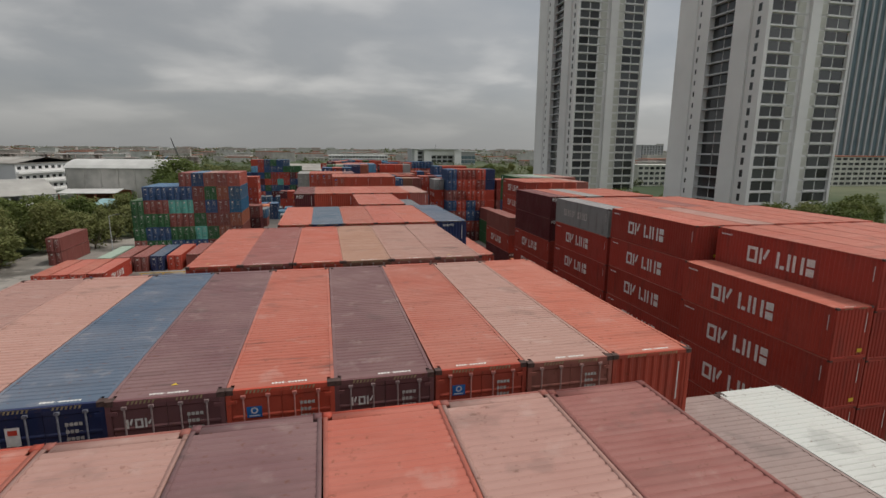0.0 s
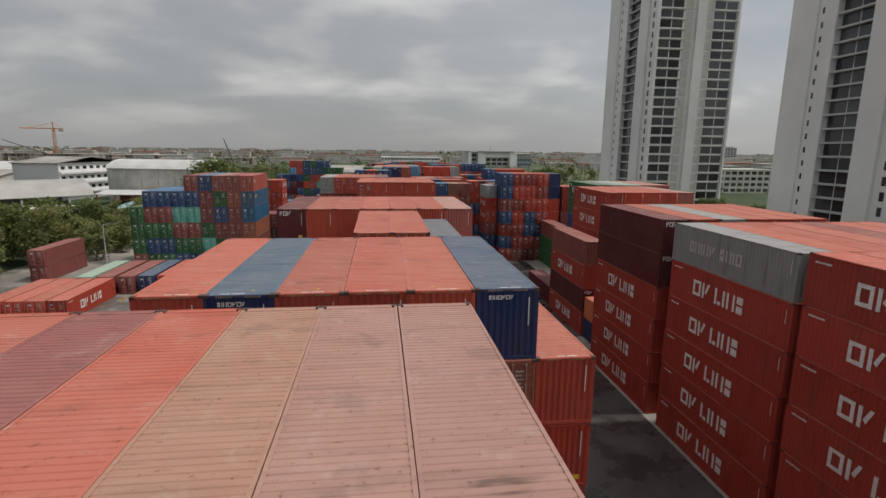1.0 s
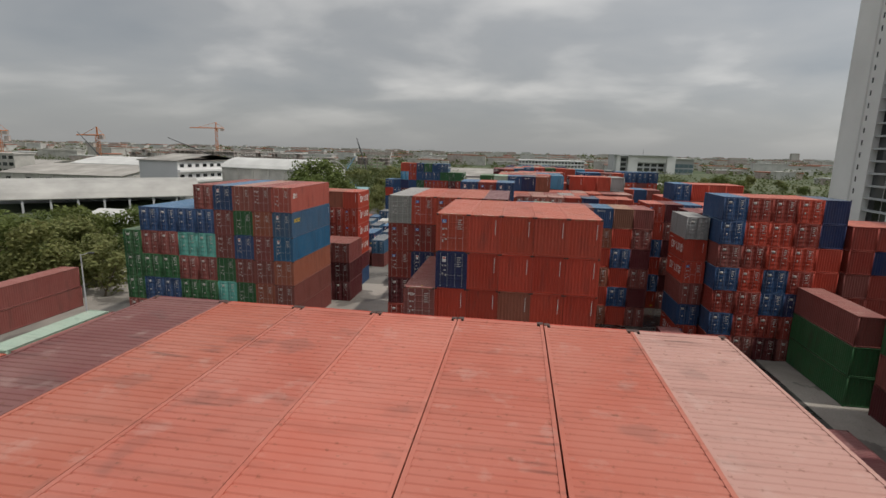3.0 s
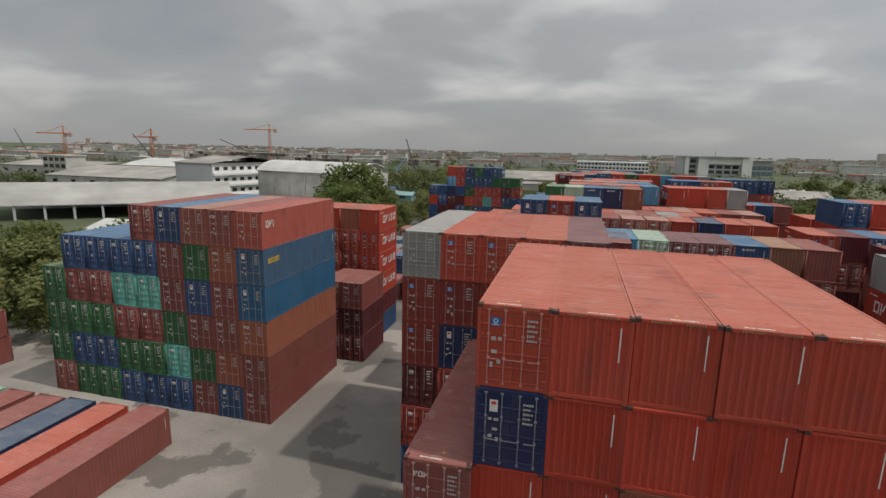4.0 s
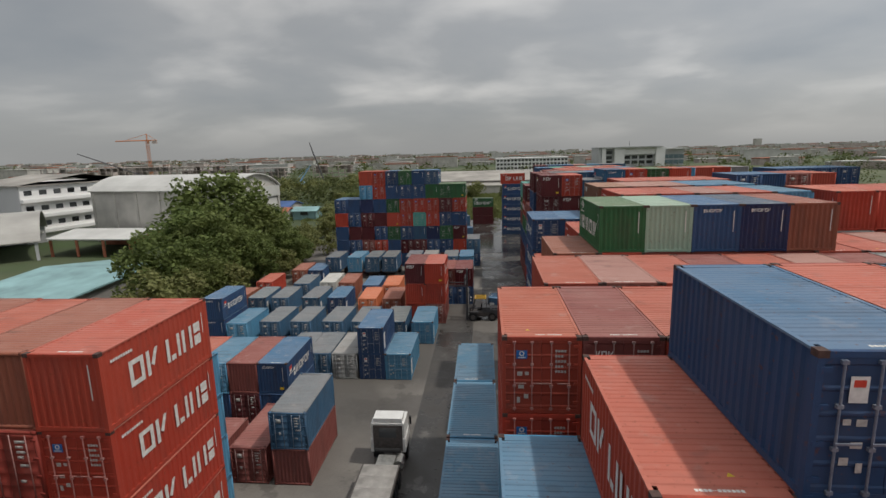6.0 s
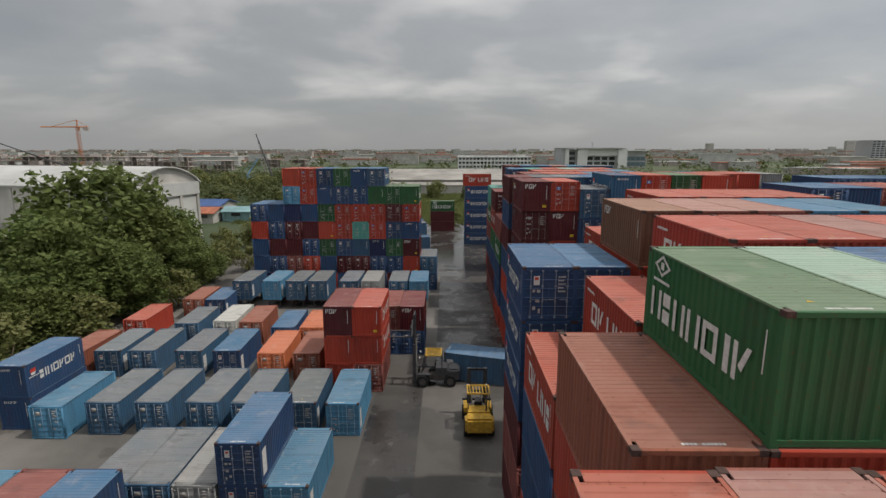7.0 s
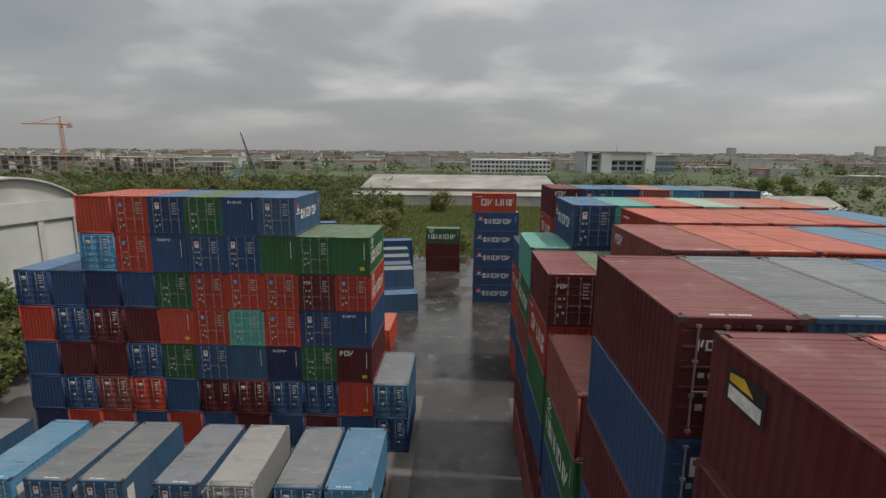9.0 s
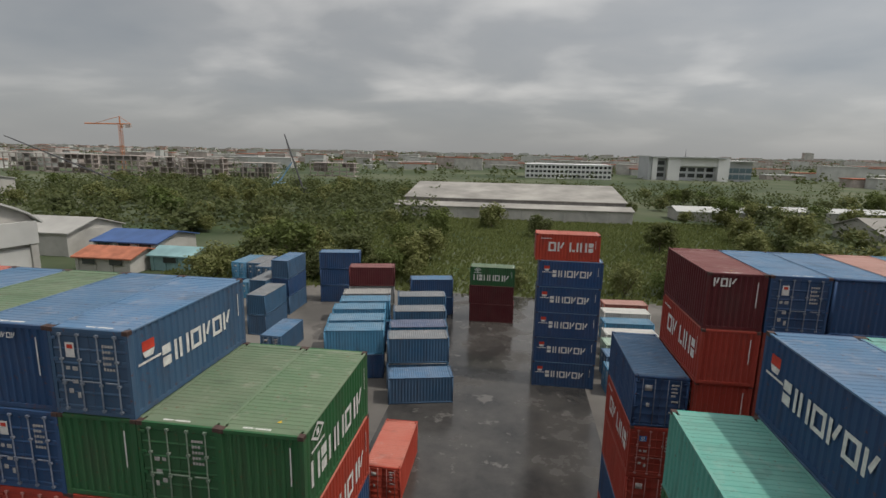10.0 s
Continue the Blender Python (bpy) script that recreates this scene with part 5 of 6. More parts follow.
shed("house", -82, 308, -68, 321, 3.8, 5.4, M_BLUEROOF, M_WALL, "small house with a blue metal roof", doors=3)
shed("house", -76, 297, -65, 305, 3.0, 4.4, M_TILEROOF, M_WALL, "small house with a terracotta roof", doors=2)
shed("house", -64, 301, -56, 308, 3.0, 4.2, M_TEALROOF, M_TEALROOF, "small blue-green painted hut by the houses", doors=1)


def office_house(x, y, w, d, h, turn):
    """White storeyed house with ribbon windows and balcony slabs on its east front and a grey blank end."""
    root = new("office_building")
    root.matrix_basis = pose(x, y, 0, 0, 0, turn)
    part("wall", Geo().box(0, 0, 0, w, d, h).mesh("wall", M_TOWER2), root)
    part("front", Geo().box(w, 0.2, 0, w + 0.25, d - 0.2, h - 0.1).mesh("front", M_TOWER), root)
    g = Geo()
    g.quad((-0.6, -0.6, h), (w + 0.9, -0.6, h), (w + 0.9, d / 2, h + 2.4), (-0.6, d / 2, h + 2.4))
    g.quad((-0.6, d / 2, h + 2.4), (w + 0.9, d / 2, h + 2.4), (w + 0.9, d + 0.6, h), (-0.6, d + 0.6, h))
    g.box(-0.6, -0.6, h - 0.3, w + 0.9, d + 0.6, h)
    part("roof", g.mesh("roof", M_OLDROOF), root)
    win = Geo().box(0, -1.0, 0, 0.08, 1.0, 1.3).mesh("window", M_GLASS)
    led = Geo().box(0, 0, 0, 1.3, d, 0.9).mesh("balcony", M_TOWER)
    for f in range(3):
        part("balcony", led, root, m=pose(w + 0.25, 0, 2.6 + f * 4.2))
        for k in range(9):
            part("window", win, root, m=pose(w + 0.24, 2.2 + k * (d - 4.4) / 8, 4.5 + f * 4.2))
    tagged(root, "white storeyed office with balconies and a grey end wall", "building", "halls and houses round the yard")


office_house(-141, 262, 20.5, 36, 15.6, -12)
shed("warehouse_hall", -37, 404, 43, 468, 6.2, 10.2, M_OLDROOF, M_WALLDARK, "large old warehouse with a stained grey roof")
shed("market_shed", -38, 392, 43, 403.2, 4.4, 5.4, M_OLDROOF, M_WALL, "pale lean-to along the old warehouse")
shed("market_shed", 62, 408, 92, 420, 3.6, 5.0, M_WHITEROOF, M_WALL, "low shed with a white metal roof")
shed("market_shed", 95, 418, 138, 430, 3.6, 4.8, M_WHITEROOF, M_WALL, "low shed with a white metal roof")
shed("house", 100, 362, 128, 384, 3.6, 7.0, M_OLDROOF, M_WALL, "low house with a grey hipped roof")
shed("warehouse_hall", -262, 352, -200, 400, 9.0, 13.0, M_WHITEROOF, M_WALL, "grey-white gabled factory hall", doors=8)
shed("warehouse_hall", -330, 330, -262, 372, 8.0, 10.5, M_OLDROOF, M_WALL, "wide low grey factory hall", doors=6)
shed("warehouse_hall", -230, 280, -165, 330, 7.0, 11.0, M_OLDROOF, M_WALL, "wide grey-roofed old factory hall", doors=6)
shed("house", -86, 172, -70, 188, 4.0, 6.4, M_WHITEROOF, M_WALL, "pale house standing among the trees", doors=3)
shed("house", -92, 120, -78, 140, 4.5, 6.6, M_OLDROOF, M_WALL, "pale house standing among the trees", doors=3)


def slab_block(name, x0, y0, x1, y1, floors, fh, mat, label, bays, cat="building", roof=None):
    """A flat-roofed block with a window in every bay of its near sides."""
    root = new(name)
    root.location = (x0, y0, 0)
    w, d, h = x1 - x0, y1 - y0, floors * fh
    g = Geo().box(0, 0, 0, w, d, h)
    part("wall", g.mesh("wall", mat), root)
    part("roof", Geo().box(-0.5, -0.5, h, w + 0.5, d + 0.5, h + 0.7).mesh("roof", roof or mat), root)
    bw = w / bays
    me = Geo().box(-bw * 0.34, -0.12, 0, bw * 0.34, 0.03, fh * 0.52).mesh("window", M_GLASS)
    for f in range(floors):
        for k in range(bays):
            part("window", me, root, m=pose((k + 0.5) * bw, -0.05, f * fh + fh * 0.28))
    tagged(root, label, cat, "buildings in the distance")
    return root


def pier_office(x, y):
    """A wide white office: tall piers round a recessed window front under a thin roof plate, and a lower glazed wing."""
    root = new("office_building")
    root.location = (x, y, 0)
    part("wall", Geo().box(0, 6, 0, 66, 40, 20.5).mesh("wall", M_TOWER2), root)
    part("wing_wall", Geo().box(66, 8, 0, 95, 40, 18.5).mesh("wing_wall", M_TOWER2), root)
    part("roof", Geo().box(-1, -2, 21.2, 68, 41, 22.2).mesh("roof", M_TOWER2), root)
    part("wing_roof", Geo().box(66.5, 3, 18.6, 97, 41, 19.4).mesh("wing_roof", M_TOWER), root)
    for a, b in ((3, 7.5), (17, 28), (62, 72)):
        part("pier", Geo().box(a, 0, 0, b, 6, 21.2).mesh("pier", M_TOWER), root)
    part("side_wall", Geo().box(-0.5, 1, 0, 2.6, 40, 21.2).mesh("side_wall", M_TOWER2), root)
    part("fascia", Geo().box(28, 2.5, 13.5, 62, 6, 21.2).mesh("fascia", M_TOWER), root)
    pane = Geo().box(0, 5.8, 0, 6.2, 6.1, 3.6).mesh("window", M_GLASS)
    for k in range(4):
        for z in (3.0, 8.6):
            part("window", pane, root, m=pose(29.2 + k * 8.2, 0, z))
    for z in (3, 8.6, 14.4):
        part("window", pane, root, m=pose(9.2, 0, z))
    wing = Geo().box(0, 7.8, 0, 5.2, 8.1, 4.4).mesh("window", M_TEALWALL)
    for k in range(4):
        for z in (2.0, 8.0):
            part("window", wing, root, m=pose(73 + k * 5.6, 0, z))
    part("mast", Geo().rod((38, 20, 22), (38, 20, 29), 0.25, 0.12).mesh("mast", M_STEEL), root)
    tagged(root, "wide white office block with tall piers and a glazed wing", "building", "buildings in the distance")


pier_office(130, 728)
slab_block("office_building", 14, 706, 92, 740, 3, 4.2, M_TOWER, "long low white office building", 20)
slab_block("apartment_house", 328, 284, 392, 300, 6, 3.3, M_PANEL, "cream apartment house with rows of windows", 12, roof=M_TILEROOF)
slab_block("apartment_house", 205, 300, 238, 316, 4, 3.3, M_PANEL, "cream low apartment house with windows", 8)
slab_block("apartment_house", 270, 335, 330, 352, 4, 3.3, M_WALL, "pale low apartment house with windows", 10)
slab_block("apartment_house", 610, 900, 660, 930, 10, 3.2, M_TOWER2, "grey apartment slab far off", 8)
slab_block("apartment_house", -272, 312, -256, 324, 4, 3.6, M_WALL, "white villa-like concrete building", 4)


def frame_building(x0, y0, w, d, floors, seed):
    """A concrete frame under construction: slabs on columns, some bays walled."""
    rng = random.Random(seed)
    root = new("unfinished_building")
    root.location = (x0, y0, 0)
    slab = Geo().box(0, 0, 0, w, d, 0.4).mesh("slab", M_BARE)
    nx = max(2, int(w / 6))
    col = Geo().box(-0.35, -0.35, 0, 0.35, 0.35, 3.3).mesh("column", M_BARE)
    wall = Geo().box(0, 0, 0, w / nx - 0.7, 0.25, 3.3).mesh("wall", M_BARE if seed % 2 else M_WALL)
    for f in range(floors + 1):
        part("slab", slab, root, m=pose(0, 0, f * 3.7))
        if f == floors:
            continue
        for k in range(nx + 1):
            part("column", col, root, m=pose(0.5 + k * (w - 1) / nx, 0.5, f * 3.7 + 0.4))
            if k < nx and rng.random() < 0.5:
                part("wall", wall, root, m=pose(0.9 + k * (w - 1) / nx, d * 0.5, f * 3.7 + 0.4))
    tagged(root, "unfinished concrete frame building under construction", "building", "construction site")


for _k, (_x, _y, _w, _f) in enumerate(((-430, 600, 40, 4), (-378, 588, 44, 4), (-322, 575, 40, 4), (-272, 560, 36, 4), (-225, 590, 44, 3), (-172, 640, 40, 3), (-282, 600, 30, 3), (-232, 550, 34, 4))):
    frame_building(_x, _y, _w, 14, _f, _k)


def tower_crane(x, y, h, jib, turn, mat):
    root = new("tower_crane")
    root.matrix_basis = pose(x, y, 0, 0, 0, turn)
    g = Geo()
    for a, b in ((-1, -1), (1, -1), (1, 1), (-1, 1)):
        g.rod((a, b, 0), (a, b, h), 0.2, n=4)
    for k in range(int(h / 3)):
        z = k * 3.0
        g.rod((-1, -1, z), (1, -1, z + 3), 0.16, n=4)
        g.rod((1, -1, z), (1, 1, z + 3), 0.16, n=4)
    part("mast", g.mesh("mast", mat), root)
    g = Geo()
    g.rod((-jib * 0.3, 0, h), (jib, 0, h), 0.5, n=4)
    g.rod((0, 0, h + 6), (jib * 0.7, 0, h + 0.3), 0.18, n=4)
    g.rod((0, 0, h + 6), (-jib * 0.28, 0, h + 0.3), 0.18, n=4)
    g.rod((0, 0, h), (0, 0, h + 6), 0.6, n=4)
    part("jib", g.mesh("jib", mat), root)
    part("cab", Geo().box(-1.2, -2.6, h - 3, 1.2, -1, h - 0.4).mesh("cab", M_WALL), root)
    part("counterweight", Geo().box(-jib * 0.3, -1, h - 3, -jib * 0.3 + 4, 1, h).mesh("counterweight", M_BARE), root)
    tagged(root, "tower crane with a long jib over the construction site", "crane", "cranes")


tower_crane(-296, 414, 27, 28, 160, M_CRANE)
tower_crane(-403, 434, 29, 24, 190, M_CRANE)
tower_crane(-319, 604, 40, 30, 185, M_CRANE)


def boom_crane(x, y, dx, h, mat):
    root = new("crawler_crane")
    root.location = (x, y, 0)
    part("base", Geo().box(-3, -3, 0, 3, 3, 3).mesh("base", mat), root)
    part("boom", Geo().rod((0, 0, 2.5), (dx, 0, h), 0.55, 0.3, 4).mesh("boom", mat), root)
    part("cable", Geo().rod((-3, 0, 4), (dx, 0, h), 0.1, n=4).mesh("cable", mat), root)
    tagged(root, "crawler crane with its boom raised", "crane", "cranes")


boom_crane(-105, 468, -9, 30, M_STEEL)
boom_crane(-278, 405, -26, 29, M_STEEL)
boom_crane(-385, 395, -18, 31, M_STEEL)
boom_crane(-210, 470, -70, 27, M_STEEL)
boom_crane(-136, 505, 9, 15, plain("light_blue_crane_paint", (0.22, 0.40, 0.60), 0.6))


def residential_tower(x0, y0, x1, y1, floors, fh):
    """A tower with a recessed balcony bay and slit windows on its west side, window and panel bays on its south side."""
    root = new("residential_tower")
    root.location = (x0, y0, 0)
    w, d, h = x1 - x0, y1 - y0, floors * fh
    r0, r1, deep = d * 0.33, d * 0.61, 1.6         # the recess of the west front
    part("wall", Geo().box(deep, 0, 0, w, d, h).mesh("wall", M_TOWER), root)
    for p in ((0, 0, deep, r0), (0, r1, deep, d)):
        part("wall", Geo().box(p[0], p[1], 0, p[2], p[3], h).mesh("wall", M_TOWER), root)
    for p in ((-0.7, d * 0.14, 0, d * 0.31), (-0.45, d * 0.76, 0, d), (-0.6, -0.7, 0.5, 0), (w * 0.47, -0.9, w * 0.585, 0), (w - 0.5, -0.7, w + 0.3, 0)):
        part("pilaster", Geo().box(p[0], p[1], 0, p[2], p[3], h).mesh("pilaster", M_TOWER), root)
    part("roof", Geo().box(-0.6, -1.4, h, w + 0.6, d + 0.6, h + 1.2).mesh("roof", M_TOWER2), root)
    bw = (r1 - r0) / 2
    pane = Geo().box(0, 0, 0, 0.08, bw - 0.28, fh * 0.84).mesh("window", M_GLASS)
    pw = w * 0.142
    pane_s = Geo().box(0, -0.09, 0, pw - 0.35, 0.05, fh * 0.74).mesh("window", M_GLASS)
    slit = Geo().box(-0.05, 0, 0, 0.05, 0.55, fh * 0.42).mesh("window", M_GLASS)
    slit2 = Geo().box(-0.05, 0, 0, 0.05, 1.0, fh * 0.6).mesh("window", M_GLASS)
    slab = Geo().box(0.35, r0, 0, deep, r1, fh * 0.13).mesh("balcony", M_TOWER2)
    band = Geo().box(w * 0.02, -0.5, 0, w * 0.335, 0, fh * 0.14).box(w * 0.68, -0.5, 0, w * 0.985, 0, fh * 0.14).box(w * 0.335, -0.1, 0.05, w * 0.68, 0, 0.15).mesh("sill_band", M_TOWER)
    panel = Geo().box(0, -0.14, 0, w * 0.088, 0, fh * 0.8).mesh("facade_panel", M_PANEL)
    for f in range(floors):
        z = f * fh
        part("balcony", slab, root, m=pose(0, 0, z))
        for k in range(2):
            part("window", pane, root, m=pose(deep - 0.06, r0 + 0.14 + k * bw, z + fh * 0.15))
        part("window", slit, root, m=pose(0, d * 0.715, z + fh * 0.35))
        part("window", slit2, root, m=pose(0, d * 0.06, z + fh * 0.25))
        for s in (0.03, 0.175, 0.695, 0.84):
            part("window", pane_s, root, m=pose(w * s, -0.02, z + fh * 0.18))
        part("sill_band", band, root, m=pose(0, 0, z))
        for s in (0.335, 0.592):
            part("facade_panel", panel, root, m=pose(w * s, 0, z + fh * 0.12))
    tagged(root, "tall white residential tower with dark window bays", "tower block", "residential towers")
    return root


residential_tower(103.5, 195, 132, 231, 38, 3.15)
residential_tower(114, 116.3, 140, 149, 38, 3.15)


def fin_tower(x0, y0, w, d, h):
    root = new("residential_tower")
    root.location = (x0, y0, 0)
    part("wall", Geo().box(0, 0, 0, w, d, h).mesh("wall", M_TEALWALL), root)
    fin = Geo().box(-0.7, -1.1, 0, 0.7, 0, h).mesh("fin", M_TOWER2)
    for k in range(14):
        part("fin", fin, root, m=pose(1 + k * (w - 2) / 13, 0, 0))
    fin2 = Geo().box(-1.1, -0.7, 0, 0, 0.7, h).mesh("fin", M_TOWER2)
    for k in range(10):
        part("fin", fin2, root, m=pose(0, 1 + k * (d - 2) / 9, 0))
    part("roof", Geo().box(-1, -1, h, w + 1, d + 1, h + 2).mesh("roof", M_TOWER2), root)
    tagged(root, "blue-grey tower block with vertical fins", "tower block", "residential towers")


fin_tower(382, 317, 84, 50, 230)


# the far town, tree belts and field, past counting
def town():
    g = Geo()
    rng = random.Random(5)
    for _ in range(1500):
        y = rng.uniform(520, 3400)
        x = rng.uniform(-1.05, 1.05) * (y + 150)
        if abs(x - 180) < 90 and y < 780 or -460 < x < 110 and y < 780:
            continue
        w, d = rng.uniform(10, 46) * (1 + y / 3500), rng.uniform(8, 22)
        h = rng.choice((4, 5, 6, 7, 8, 10, 13)) * (1 + y / 6000)
        if y > 1900 and rng.random() < 0.008:
            w, h = rng.uniform(18, 40), rng.uniform(28, 62)
        m = rng.choice((0, 0, 1, 1, 3, 3))
        g.box(x, y, 0, x + w, y + d, h, m)
        g.box(x - 0.6, y - 0.6, h, x + w + 0.6, y + d + 0.6, h + 0.8, rng.choice((0, 2, 3)))
    return g.mesh("town", M_WALL, M_BARE, M_TILEROOF, M_WHITEROOF)


tagged(new("distant_town", town()), "low pale houses and halls of the distant town", "town", kind="stuff")


def belt():
    g = Geo()
    rng = random.Random(9)
    for _ in range(4600):
        y = 300 + 2600 * rng.random() ** 2.2
        x = rng.uniform(-1.02, 1.02) * (y + 130)
        if -45 < x < 70 and y < 392 or -45 < x < 60 and 385 < y < 475 or 118 < x < 244 and 640 < y < 760 or -130 < x < -44 and y < 335 or -175 < x < -90 and 330 < y < 376:
            continue
        if -460 < x < 100 and 535 < y < 660 and rng.random() < 0.9:
            continue
        s = rng.uniform(2.2, 4.6) * (0.75 + y / 1300)
        n = 42 if y < 700 else 14
        leaf_cloud(g, x, y, s * 0.7, s, n, s * (0.19 if y < 700 else 0.4), rng)
    for _ in range(1500):
        x, y = rng.uniform(-230, 130), rng.uniform(318, 545)
        if -18 < x < 60 and y < 475 or -130 < x < -50 and y < 335 or x < -60 and y > 520 or x > 60 and rng.random() < 0.6:
            continue
        s = rng.uniform(2.4, 4.4)
        leaf_cloud(g, x, y, s * rng.uniform(0.6, 1.3), s, 52, s * 0.19, rng)
    return g.mesh("tree_belt", M_LEAF3)


tagged(new("tree_belt", belt()), "belts of dark green scrub and trees out to the horizon", "trees", kind="stuff")


def meadow():
    g = Geo()
    rng = random.Random(11)
    for _ in range(42000):
        y = rng.uniform(296, 398)
        x = rng.uniform(-60, 80)
        h = rng.uniform(0.3, 0.9)
        a = rng.uniform(0, 3.14)
        dx, dy = math.cos(a) * 0.28, math.sin(a) * 0.28
        g.quad((x - dx, y - dy, -0.05), (x + dx, y + dy, -0.05), (x + dx * 0.5 + 0.2, y + dy * 0.5, h), (x - dx * 0.4, y - dy * 0.4, h * 0.8))
    return g.mesh("meadow", M_GRASS)


tagged(new("tall_grass", meadow()), "rank green grass on the field behind the yard", "grass", kind="stuff")


# ---- trailers, vehicles and small things on the yard -------------------
M_YELPAINT = plain("worn_yellow_paint", (0.50, 0.30, 0.04), 0.55, 0, 0.3, 4)
M_CABWHITE = plain("white_vehicle_paint", (0.62, 0.62, 0.60), 0.35, 0, 0.08, 2)
M_DECK = plain("worn_deck_plate", (0.30, 0.285, 0.265), 0.7, 0.0, 0.35, 0.8)
M_CHASSIS = plain("dirty_chassis_steel", (0.09, 0.08, 0.075), 0.7, 0.2, 0.3, 5)


def wheel_mesh(r, w):
    g = Geo()
    g.rod((-w / 2, 0, 0), (w / 2, 0, 0), r, n=18)
    return g.mesh("tyre", M_RUBBER)


def rim_mesh(r, w):
    return Geo().rod((-w / 2 - 0.012, 0, 0), (w / 2 + 0.012, 0, 0), r * 0.55, n=14).mesh("rim", M_CHASSIS)


def wheels(parent, spots, r, w):
    t, i = wheel_mesh(r, w), rim_mesh(r, w)
    for x, y in spots:
        o = part("wheel", t, parent, m=pose(x, y, r))
        part("rim", i, o)


def trailer(x, y, turn):
    """A low container trailer: two beams, cross members, landing legs, one axle pair."""
    root = new("container_trailer")
    root.matrix_basis = pose(x, y, 0, 0, 0, turn)
    for sx in (-0.5, 0.42):
        part("beam", Geo().box(sx, -3.0, 0.92, sx + 0.08, 3.0, 1.16).mesh("beam", M_CHASSIS), root)
    for k in range(4):
        part("cross_member", Geo().box(-1.2, -2.95 + k * 1.93, 1.16, 1.2, -2.8 + k * 1.93, 1.245).mesh("cross_member", M_CHASSIS), root)
    for sx in (-0.8, 0.68):
        part("landing_leg", Geo().box(sx, -2.2, 0.0, sx + 0.12, -2.08, 1.16).mesh("landing_leg", M_CHASSIS), root)
    part("brace", Geo().rod((-0.74, -2.14, 0.25), (0.74, -2.14, 0.95), 0.035).mesh("brace", M_CHASSIS), root)
    wheels(root, ((-0.95, 1.6), (0.95, 1.6), (-0.95, 2.6), (0.95, 2.6)), 0.5, 0.34)
    tagged(root, "low steel container trailer standing on its landing legs", "trailer", "trailers in a row")


for x, ch in TRAILERED:
    trailer(x + W / 2, 218.0 + L20 / 2, 0)


